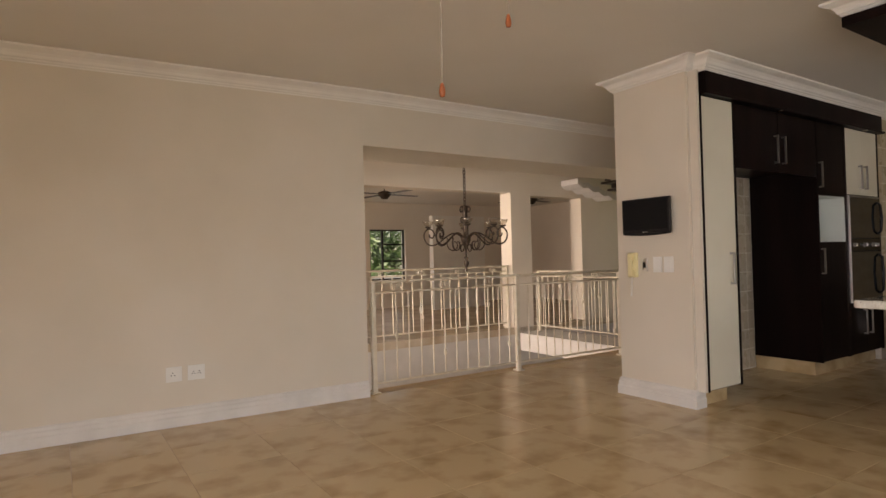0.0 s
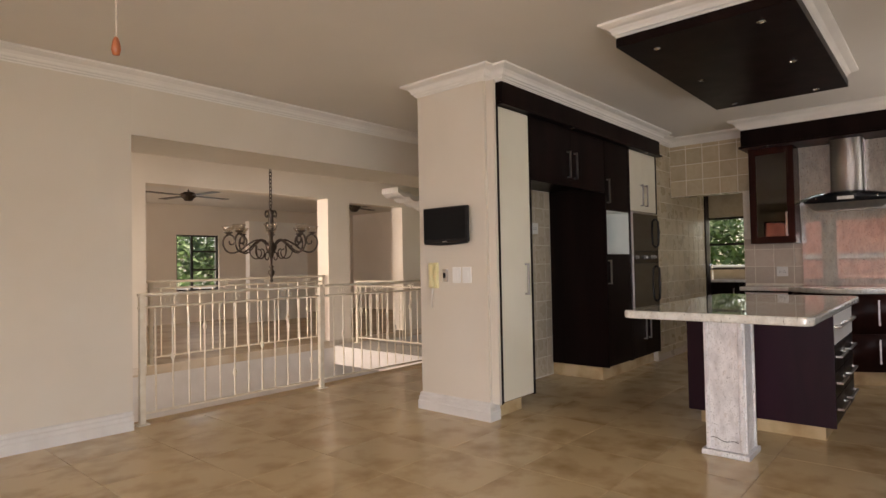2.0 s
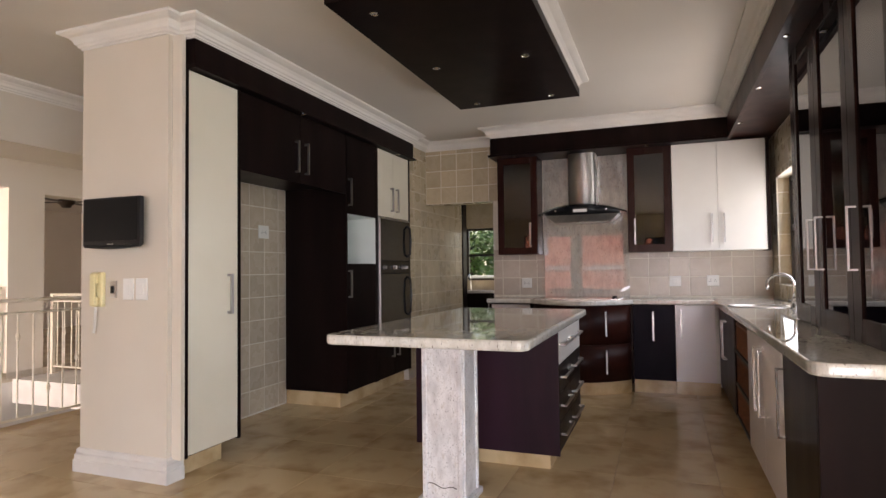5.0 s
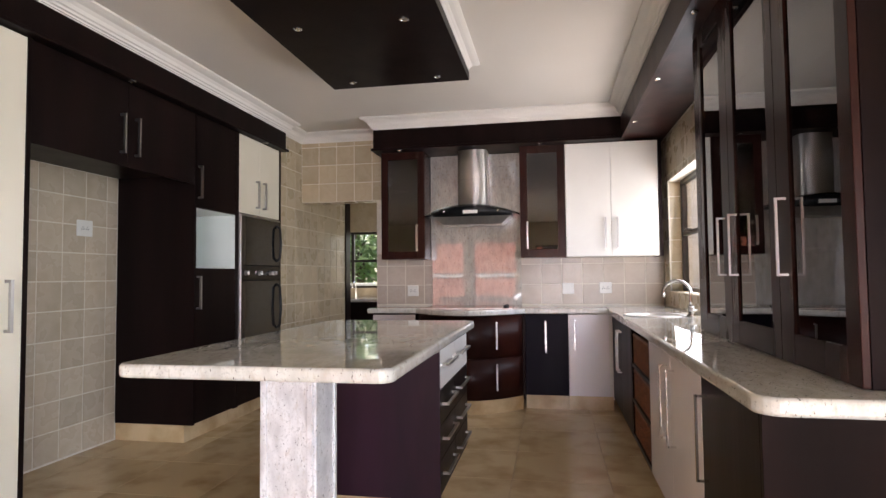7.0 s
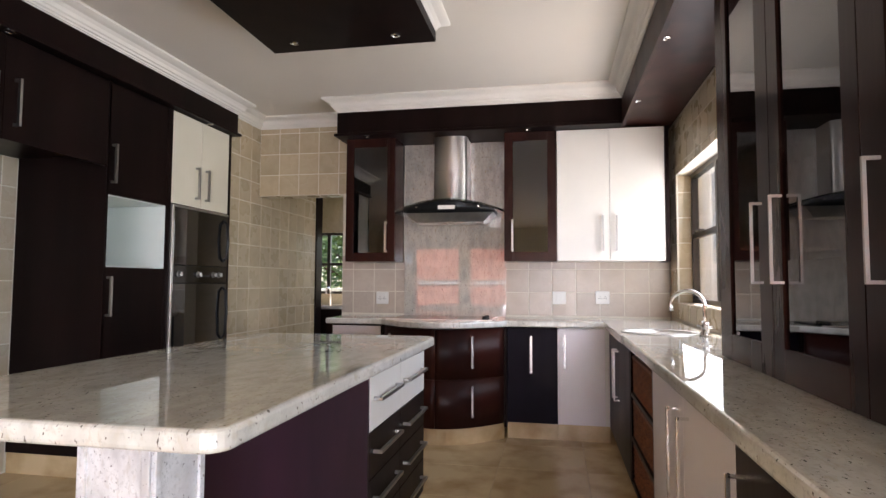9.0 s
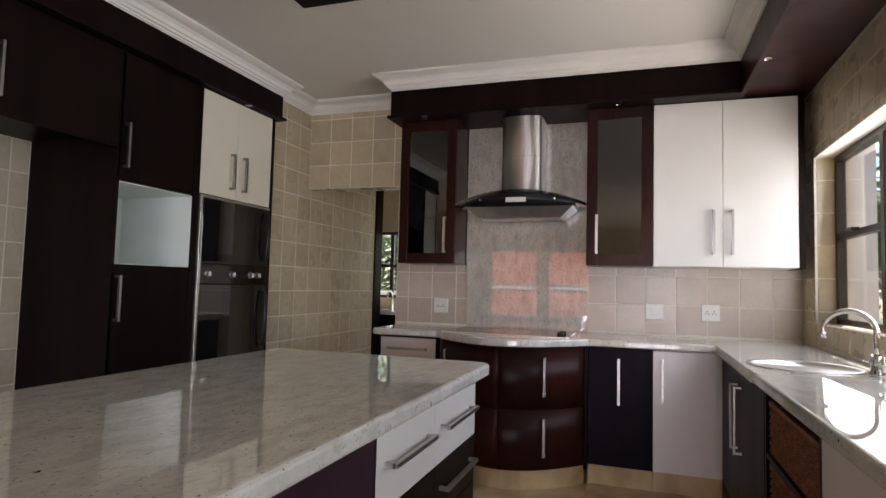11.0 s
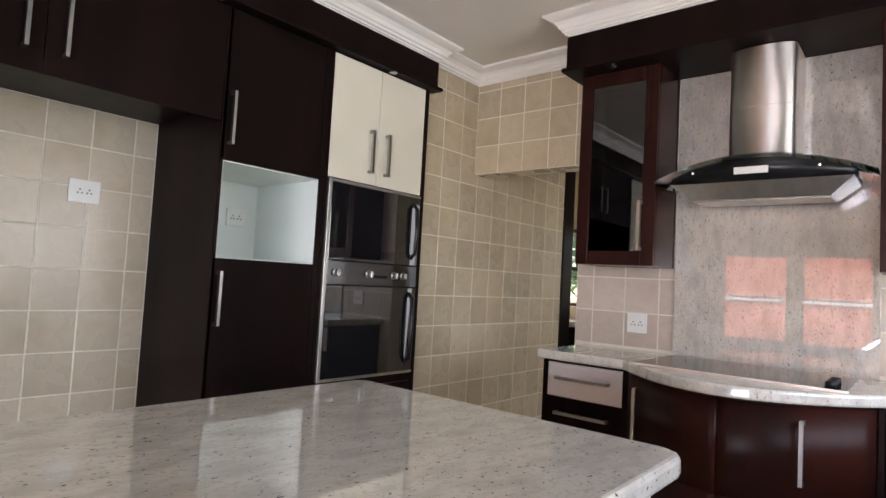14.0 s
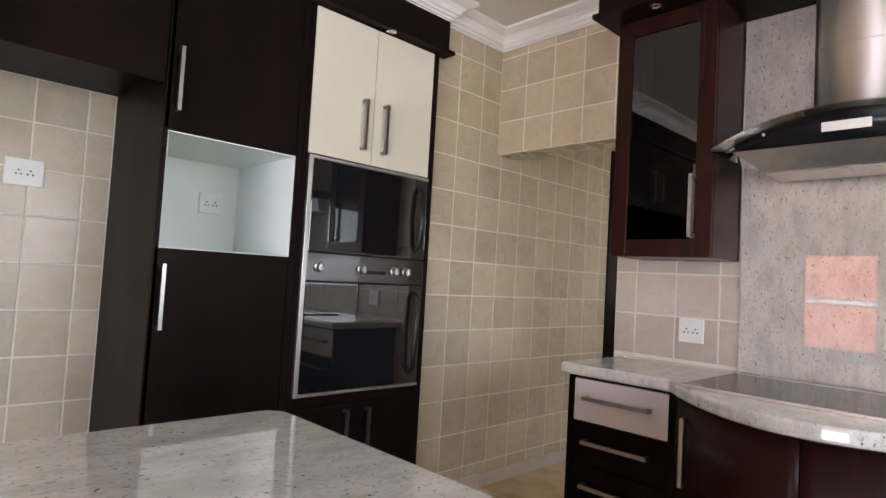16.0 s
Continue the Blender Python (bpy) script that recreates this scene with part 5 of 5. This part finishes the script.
ph = thing("door_phone", (PLX - 0.02, 3.49, 1.03), "yellowed plastic intercom handset on the wall end", "intercom")
part("base", box(PLX - 0.03, PLX - 0.001, 3.445, 3.54, 1.03, 1.245, 0.008), YELLOW, ph)
hs_ = box(PLX - 0.062, PLX - 0.045, 3.47, 3.515, 1.04, 1.235, 0.007)
add_box(hs_, PLX - 0.058, PLX - 0.030, 3.462, 3.522, 1.175, 1.24, 0.010)
add_box(hs_, PLX - 0.058, PLX - 0.030, 3.462, 3.522, 1.035, 1.095, 0.010)
part("handset", hs_, YELLOW, ph)
part("cord", tube([(PLX - 0.03 + 0.008 * math.cos(k * 1.6), 3.495 + 0.008 * math.sin(k * 1.6) + 0.0004 * k, 1.03 - 0.0042 * k) for k in range(40)], 0.0035, 5), PLASTIC, ph, "coiled white cord")
kp = thing("door_keypad", (PLX - 0.01, 3.375, 1.10), "small grey door-release keypad", "keypad")
part("box", box(PLX - 0.015, PLX - 0.001, 3.35, 3.40, 1.085, 1.19, 0.003), STEEL, kp)
part("button", box(PLX - 0.02, PLX - 0.015, 3.363, 3.387, 1.115, 1.16, 0.002), BLACK, kp)

tv = thing("television", (4.09, 3.29, 1.39), "small black flat television on a wall bracket, switched off", "television")
part("casing", box(4.072, 4.107, 3.06, 3.525, 1.405, 1.695, 0.006), BLACK, tv)
part("screen", box(4.0695, 4.0715, 3.076, 3.509, 1.432, 1.682), SCREEN, tv, "dark matt screen")
part("lower_edge", tube([(4.087, 3.065 + 0.455 * k / 10, 1.406 - 0.012 * math.sin(math.pi * k / 10)) for k in range(11)], 0.012, 6), BLACK, tv)
part("bracket", box(4.108, PLX - 0.001, 3.22, 3.36, 1.48, 1.62, 0.004), BLACK, tv)
part("maker_mark", box(4.0682, 4.0692, 3.265, 3.315, 1.410, 1.415), STEEL, tv, "small plain pale mark")


def pull_cord(x, y, z0):
    c = thing("pull_cord", (x, y, z0), "thin cord with a turned wooden pull hanging from the ceiling", "pull cord", "ceiling pull cords")
    part("cord", tube([(x, y, z0 + 0.045), (x + 0.003, y, (z0 + Z) / 2), (x, y, Z)], 0.0022, 5), CORD, c)
    part("pull", lathe(((0.0, 0.0), (0.008, 0.001), (0.0115, 0.015), (0.009, 0.034), (0.005, 0.046), (0.0, 0.048)), (x, y, z0), 12), PULL, c, "", True)


pull_cord(1.068, 1.777, 1.775)
pull_cord(1.352, 1.765, 2.06)

# ---- stairwell railing ----


def scroll(cx, cz, r, turns, a0, sgn, y, n=18):
    pts = []
    for k in range(n + 1):
        f = k / n
        a = a0 + sgn * f * turns * 2 * math.pi
        q = r * (1 - 0.75 * f)
        pts.append((cx + q * math.cos(a), y, cz + q * math.sin(a)))
    return pts


def railing(name, p0, p1, posts, label, spacing=0.135, top=1.03, second=0.93, foot=0.09):
    p0, p1 = Vector(p0), Vector(p1)
    d = p1 - p0
    length = d.length
    d.normalize()
    r = thing(name, p0, label, "railing")

    def at(s, z):
        q = p0 + d * s
        return (q.x, q.y, p0.z + z)

    part("top_rail", tube([at(0, top), at(length, top)], 0.016, 8), RAILM, r)
    part("second_rail", tube([at(0, second), at(length, second)], 0.011, 8), RAILM, r)
    part("bottom_rail", tube([at(0, foot), at(length, foot)], 0.011, 8), RAILM, r)
    for s in posts:
        q = at(s, 0)
        po = part("post", box(q[0] - 0.022, q[0] + 0.022, q[1] - 0.022, q[1] + 0.022, q[2], q[2] + top + 0.01, 0.003), RAILM, r)
        part("base_plate", box(q[0] - 0.045, q[0] + 0.045, q[1] - 0.045, q[1] + 0.045, q[2], q[2] + 0.012, 0.002), RAILM, po)
    n = int(length / spacing)
    for k in range(1, n):
        s = length * k / n
        if min(abs(s - q) for q in posts) < 0.05:
            continue
        bm = tube([at(s, foot), at(s, second)], 0.0075, 6)
        if k % 2 == 0:
            zc = (0.30, 0.52, 0.74)[(k // 2) % 3]
            q = at(s, zc)
            add_lathe(bm, ((0.0, -0.035), (0.012, -0.028), (0.019, 0.0), (0.012, 0.028), (0.0, 0.035)), q, 8)
        part("baluster", bm, RAILM, r)
    for k in range(2, n, 4):
        s = length * k / n
        q0 = at(s, (top + second) / 2)
        bm = bmesh.new()
        for sg in (-1, 1):
            pts = [(q0[0] + d.x * (sg * 0.04 + (p[0])), q0[1] + d.y * (sg * 0.04 + p[0]), q0[2] + p[2]) for p in scroll(0, 0, 0.034, 1.1, math.pi / 2, sg, 0, 14)]
            add_tube(bm, pts, 0.005, 5)
        part("scroll", bm, RAILM, r)
    return r


railing("stair_railing", (2.40, 5.08, 0), (4.17, 5.04, 0), (0.03, 1.75), "cream painted steel railing with scrolls along the stairwell")
railing("stair_railing", (4.19, 5.04, 0), (5.75, 4.97, 0), (1.55,), "cream painted steel railing along the landing", spacing=0.12)
railing("lounge_railing", (3.45, 7.50, 0.08), (6.09, 7.50, 0.08), (0.04, 2.6), "cream painted steel railing across the lounge opening", spacing=0.16, top=1.0, second=0.92)
railing("lounge_railing", (6.62, 7.40, 0.0), (6.62, 5.30, 0.0), (0.04, 2.05), "cream painted steel railing beside the stairs", spacing=0.12, top=0.98, second=0.90)
setting("stair_kerb", box(6.2, 6.9, 5.25, 7.449, -0.28, -0.002), CARPET, "pale plastered kerb under the stair railing", "kerb")
stf = thing("staircase", (7.3, 6.0, 0), "open staircase with dark treads and a pale plastered underside", "stairs")
edge = [(7.27 + 0.05 * k, 2.43 - 0.19 * 0.06 * k - 0.04 * abs(math.sin(math.pi * k / 5))) for k in range(21)]
edge += [(x, z + 0.09) for x, z in edge[::-1]]
sb = prism(edge, 7.05, 7.44)
for v in sb.verts:
    v.co = Vector((v.co.x, v.co.z, v.co.y))
bmesh.ops.recalc_face_normals(sb, faces=sb.faces)
part("soffit", sb, CARPET, stf, "pale scalloped plaster underside")
for k in range(3):
    x, z = 7.66 + 0.16 * k, 2.56 - 0.115 * k
    part("tread", box(x, x + 0.62, 6.72, 7.04, z, z + 0.035, 0.004), STAIRW, stf)
    part("bracket", box(x + 0.10, x + 0.16, 6.82, 6.90, z - 0.08, z - 0.001), STAIRW, stf)

# ---- chandelier and fans ----
CX, CYY, HZ = 4.39, 6.30, 1.47
chd = thing("chandelier", (CX, CYY, 1.05), "bronze wrought-iron chandelier with scroll arms and glass cups on a chain", "chandelier")
part("stem", lathe(((0.0, 1.05), (0.012, 1.055), (0.02, 1.075), (0.010, 1.10), (0.014, 1.115), (0.034, 1.15), (0.038, 1.18), (0.014, 1.215), (0.030, 1.235), (0.012, 1.255), (0.014, 1.33), (0.03, 1.38), (0.062, 1.45), (0.068, 1.49), (0.03, 1.53), (0.02, 1.58), (0.03, 1.64), (0.036, 1.72), (0.03, 1.80), (0.036, 1.88), (0.05, 1.90), (0.012, 1.92), (0.0, 1.93)), (CX, CYY, 0), 14), IRON, chd, "", True)
lk = bmesh.new()
for k in range(15):
    z = 1.95 + k * 0.0435
    ln = [(CX + (0.018 * math.cos(a) if k % 2 else 0), CYY + (0 if k % 2 else 0.018 * math.cos(a)), z + 0.029 * math.sin(a)) for a in (2 * math.pi * j / 10 for j in range(11))]
    add_tube(lk, ln, 0.0058, 5)
part("chain", lk, IRON, chd)
part("ceiling_rose", lathe(((0.0, Z), (0.06, Z), (0.06, Z - 0.01), (0.035, Z - 0.03), (0.012, Z - 0.045), (0.0, Z - 0.045)), (CX, CYY, 0), 14), IRON, chd)
part("hanger", tube([(CX, CYY, 2.55), (CX, CYY, Z - 0.02)], 0.005, 6), IRON, chd)


def spiral(c, r0, r1, a0, a1, n=22):
    return [(c[0] + (r0 + (r1 - r0) * k / n) * math.cos(a0 + (a1 - a0) * k / n), c[1] + (r0 + (r1 - r0) * k / n) * math.sin(a0 + (a1 - a0) * k / n)) for k in range(n + 1)]


def smooth_line(pts, n=6):
    """A curve through the points, with n steps from each to the next."""
    out = []
    for k in range(len(pts) - 1):
        a, b, c, d = (Vector(pts[min(max(k + o, 0), len(pts) - 1)]) for o in (-1, 0, 1, 2))
        for q in range(n):
            t = q / n
            v = 0.5 * (2 * b + (c - a) * t + (2 * a - 5 * b + 4 * c - d) * t * t + (3 * b - a - 3 * c + d) * t ** 3)
            out.append((v.x, v.y))
    return out + [tuple(pts[-1])]


ARM = smooth_line([(0.05, 0.0), (0.10, 0.062), (0.20, 0.085), (0.32, 0.035), (0.43, -0.035), (0.53, -0.065), (0.61, -0.04), (0.655, 0.03), (0.645, 0.105), (0.585, 0.15), (0.52, 0.13), (0.495, 0.075), (0.525, 0.035), (0.568, 0.045), (0.572, 0.08)], 4)
for i in range(8):
    az = radians(12 + 45 * i)
    ca, sa = math.cos(az), math.sin(az)

    def put(pts):
        return [(CX + 0.82 * u * ca, CYY + 0.82 * u * sa, HZ + w) for u, w in pts]
    ar_ = part("arm", tube(put(ARM), 0.0105, 6), IRON, chd, "", True)
    part("lower_scroll", tube(put([(0.30, 0.03)] + spiral((0.19, -0.055), 0.115, 0.03, 0.6, -4.6)), 0.0075, 5), IRON, ar_, "", True)
    if i % 2 == 0:
        part("hub_scroll", tube(put(spiral((0.075, -0.12), 0.065, 0.015, 2.2, -3.4)), 0.007, 5), IRON, chd, "", True)
        part("top_scroll", tube(put(spiral((0.075, 0.385), 0.058, 0.014, 3.3, -2.8)), 0.008, 5), IRON, chd, "", True)
        part("top_scroll", tube(put(spiral((0.070, 0.265), 0.052, 0.014, 2.9, 9.0)), 0.008, 5), IRON, chd, "", True)
        part("finial_wire", tube(put([(0.012, -0.24), (0.042, -0.29), (0.036, -0.33), (0.010, -0.37)]), 0.005, 5), IRON, chd)
    cp_ = Vector((CX + 0.480 * ca, CYY + 0.480 * sa, HZ + 0.150))
    part("drip_pan", lathe(((0.0, 0.0), (0.015, 0.002), (0.048, 0.022), (0.05, 0.028), (0.0, 0.024)), cp_, 14), IRON, ar_, "", True)
    part("shade", lathe(((0.0, 0.026), (0.03, 0.03), (0.055, 0.055), (0.078, 0.098), (0.074, 0.100), (0.05, 0.058), (0.0, 0.034)), cp_, 14), CUP, ar_, "pale frosted glass cup", True)


def ceiling_fan(x, y, ztop, drop, a0):
    z = ztop - drop
    f = thing("ceiling_fan", (x, y, z), "dark brown ceiling fan with four blades hanging on a rod", "ceiling fan", "lounge ceiling fans")
    part("rod", tube([(x, y, z + 0.06), (x, y, ztop)], 0.012, 8), IRON, f)
    part("motor", lathe(((0.0, -0.09), (0.06, -0.085), (0.08, -0.05), (0.12, -0.02), (0.125, 0.03), (0.06, 0.06), (0.0, 0.065)), (x, y, z), 18), IRON, f, "", True)
    for k in range(4):
        a = radians(a0 + 90 * k)
        c, s = math.cos(a), math.sin(a)
        out = [(0.13, -0.02), (0.22, -0.055), (0.74, -0.07), (0.76, 0.0), (0.74, 0.07), (0.22, 0.055), (0.13, 0.02)]
        bm = prism([(x + u * c - w * s, y + u * s + w * c) for u, w in out], z - 0.004, z + 0.004)
        part("blade", bm, STAIRW, f)


ceiling_fan(4.96, 9.6, 2.60, 0.17, 8)
ceiling_fan(7.98, 9.0, 2.60, 0.23, 20)

# ---- scullery ----
scb = thing("scullery_cabinet", (10.25, 3.2, 0), "dark base cabinets under the scullery window", "cabinet")
part("carcass", box(10.03, 10.59, 2.0, 4.4, 0.10, 0.868), DARK, scb)
for k in range(4):
    d = part("door", box(10.008, 10.028, 2.0 + 0.6 * k + 0.002, 2.6 + 0.6 * k - 0.002, 0.12, 0.86, 0.0015), DARK, scb)
    handle(d, (10.008, 2.07 + 0.6 * k, 0.5), (10.008, 2.07 + 0.6 * k, 0.78), (-1, 0, 0))
sct = thing("scullery_worktop", (10.28, 3.2, 0.87), "pale granite scullery worktop", "worktop")
part("slab", box(9.98, 10.598, 1.98, 4.42, 0.870, 0.91, 0.006), GRANITE, sct)
st2 = thing("scullery_tap", (10.45, 3.1, 0.91), "chrome swan-neck tap on the scullery worktop", "tap")
part("spout", tube([(10.45, 3.1, 0.911), (10.45, 3.1, 1.06)] + [(10.45 - 0.08 + 0.08 * math.cos(a), 3.1, 1.06 + 0.08 * math.sin(a)) for a in (math.pi * k / 10 for k in range(1, 11))], 0.011, 8), CHROME, st2, "", True)
djm = thing("door_frame", (9.5, 2.86, 0), "dark wood door frame at the end of the tiled wall", "door frame")
part("jamb", box(9.452, 9.62, 2.886, 3.66, 0, 2.32, 0.003), DARK, djm)

# ---- tiles, each laid on its wall or floor ----
tile_mesh = {}


def tile_data(w, h, depth, mat, key):
    """A flat tile with eased edges, lying in x and y, its face up."""
    k = (round(w, 3), round(h, 3), key)
    if k not in tile_mesh:
        e = min(0.0016, w / 4, h / 4)
        v = [(-w / 2, -h / 2, 0), (w / 2, -h / 2, 0), (w / 2, h / 2, 0), (-w / 2, h / 2, 0)]
        v += [(x, y, depth - e * 0.5) for x, y, _ in v[:4]]
        v += [(x - math.copysign(e, x), y - math.copysign(e, y), depth) for x, y, _ in v[:4]]
        f = [(0, 1, 5, 4), (1, 2, 6, 5), (2, 3, 7, 6), (3, 0, 4, 7), (4, 5, 9, 8), (5, 6, 10, 9), (6, 7, 11, 10), (7, 4, 8, 11), (8, 9, 10, 11)]
        me = bpy.data.meshes.new("tile")
        me.from_pydata(v, [], f)
        me.materials.append(mat)
        tile_mesh[k] = me
    return tile_mesh[k]


def lay(parent, origin, u, v, normal, cells, mat, key, depth=0.0022, gap=0.0078, jitter=0.0003):
    """Lays one tile for each cell (u0, u1, v0, v1) on a plane."""
    origin, u, v, normal = Vector(origin), Vector(u), Vector(v), Vector(normal)
    rnd = random.Random(hash(key) % 1000 if isinstance(key, int) else len(key))
    turn = Matrix((u, v, normal)).transposed().to_4x4()
    for u0, u1, v0, v1 in cells:
        w, h = u1 - u0 - gap, v1 - v0 - gap
        if w < 0.012 or h < 0.012:
            continue
        ob = new("tile", tile_data(w, h, depth, mat, key))
        ob.parent = parent
        ob.matrix_basis = Matrix.Translation(origin + u * (u0 + u1) / 2 + v * (v0 + v1) / 2 + normal * rnd.uniform(-jitter, jitter)) @ turn


def grid(u0, u1, v0, v1, size, uo, vo, holes=()):
    """Cells of a square grid with joints through (uo, vo), cut at the borders and round the holes."""
    def marks(a, b, o, cuts):
        k = math.ceil((a - o) / size - 1e-6)
        m = [a]
        while o + k * size < b - 1e-6:
            if o + k * size > a + 1e-6:
                m.append(o + k * size)
            k += 1
        m.append(b)
        return sorted(set(m) | {c for c in cuts if a < c < b})
    us = marks(u0, u1, uo, {c for h in holes for c in h[:2]})
    vs = marks(v0, v1, vo, {c for h in holes for c in h[2:]})
    out = []
    for a, b in zip(us, us[1:]):
        for c, d in zip(vs, vs[1:]):
            mu, mv = (a + b) / 2, (c + d) / 2
            if not any(h[0] < mu < h[1] and h[2] < mv < h[3] for h in holes):
                out.append((a, b, c, d))
    return out


S = 0.2
lay(wall_tiled, (0, TY + 0.003, 0), (1, 0, 0), (0, 0, 1), (0, -1, 0), grid(7.541, 9.449, 0.0, 2.70, S, 7.74, 0.15), TILE, "tw")
lay(wall_nook, (0, 3.533, 0), (1, 0, 0), (0, 0, 1), (0, -1, 0), grid(4.72, 6.128, 0.0, 2.0, S, 5.62, 0.01), TILE3, "nk")
lay(wall_hob, (BX + 0.003, 0, 0), (0, -1, 0), (0, 0, 1), (-1, 0, 0), grid(-DY0, 0.83, 0.915, 1.46, S, 0.06, 0.93, ((-1.44, -0.545, 0.9, 2.42),)), TILE2, "hb")
lay(wall_hob, (BX + 0.003, 0, 0), (0, -1, 0), (0, 0, 1), (-1, 0, 0), grid(-TY, -1.95, 2.03, 2.70, S, -2.1, 2.03), TILE, "ln")
lay(wall_right, (0, RY - 0.003, 0), (-1, 0, 0), (0, 0, 1), (0, 1, 0), grid(-BX, -5.5, 0.915, 2.49, S, -7.82, 0.93, ((-WX1, -WX0, WZ0, WZ1),)), TILE, "rw")
lay(wall_right, (WX1, 0, 0), (0, 1, 0), (0, 0, 1), (-1, 0, 0), grid(-0.985, RY - 0.012, WZ0, WZ1, S, -0.98, 0.93), TILE, "rv", depth=0.003)
lay(wall_right, (0, 0, WZ0), (1, 0, 0), (0, 1, 0), (0, 0, 1), grid(WX0, WX1 - 0.007, -0.985, RY - 0.012, S, 7.62, -0.98), TILE, "sl", depth=0.003)
lay(wall_hob, (0, 0, 2.03), (0, 1, 0), (1, 0, 0), (0, 0, -1), grid(DY0 + 0.005, TY, BX + 0.004, BX + 0.178, S, 2.1, BX), TILE, "lu")
F = 0.57
lay(floor, (0, 0, -0.004), (1, 0, 0), (0, 1, 0), (0, 0, 1), grid(0.04 - F * 2, BX, -0.40, 5.055, F, 0.04, 0.49), FTILE, "fl", depth=0.0035, gap=0.003, jitter=0.0)


def joined_tiles(parent, cells, z, mat):
    verts, faces = [], []
    for a, b, c, d in cells:
        k = len(verts)
        verts += [(a + 0.002, c + 0.002, z), (b - 0.002, c + 0.002, z), (b - 0.002, d - 0.002, z), (a + 0.002, d - 0.002, z)]
        faces.append((k, k + 1, k + 2, k + 3))
    me = bpy.data.meshes.new("floor_tiles")
    me.from_pydata(verts, [], faces)
    me.materials.append(mat)
    ob = new("floor_tiles", me)
    ob.parent = parent
    return tagged(ob, kind="stuff")


joined_tiles(floor, grid(-4.0, 0.04 - F * 2, -3.0, 4.94, F, 0.04, 0.49) + grid(0.04 - F * 2, 3.6, -3.0, -0.40, F, 0.04, 0.49) + grid(BX, 10.6, 0.4, 4.94, F, 0.04, 0.49) + grid(-4.0, 0.04 - F * 2, 4.94, 5.30, F, 0.04, 0.49) + grid(0.04 - F * 2, 2.3, 5.056, 5.30, F, 0.04, 0.49), -0.0005, FTILE)

sk2 = tagged(mesh_object("baseboard_tiled", box(7.541, 9.45, TY - 0.007, TY - 0.0005, 0.0, 0.085, 0.002), TILE2), "pale tiled skirting under the beige tiles", "skirting", kind="structure")
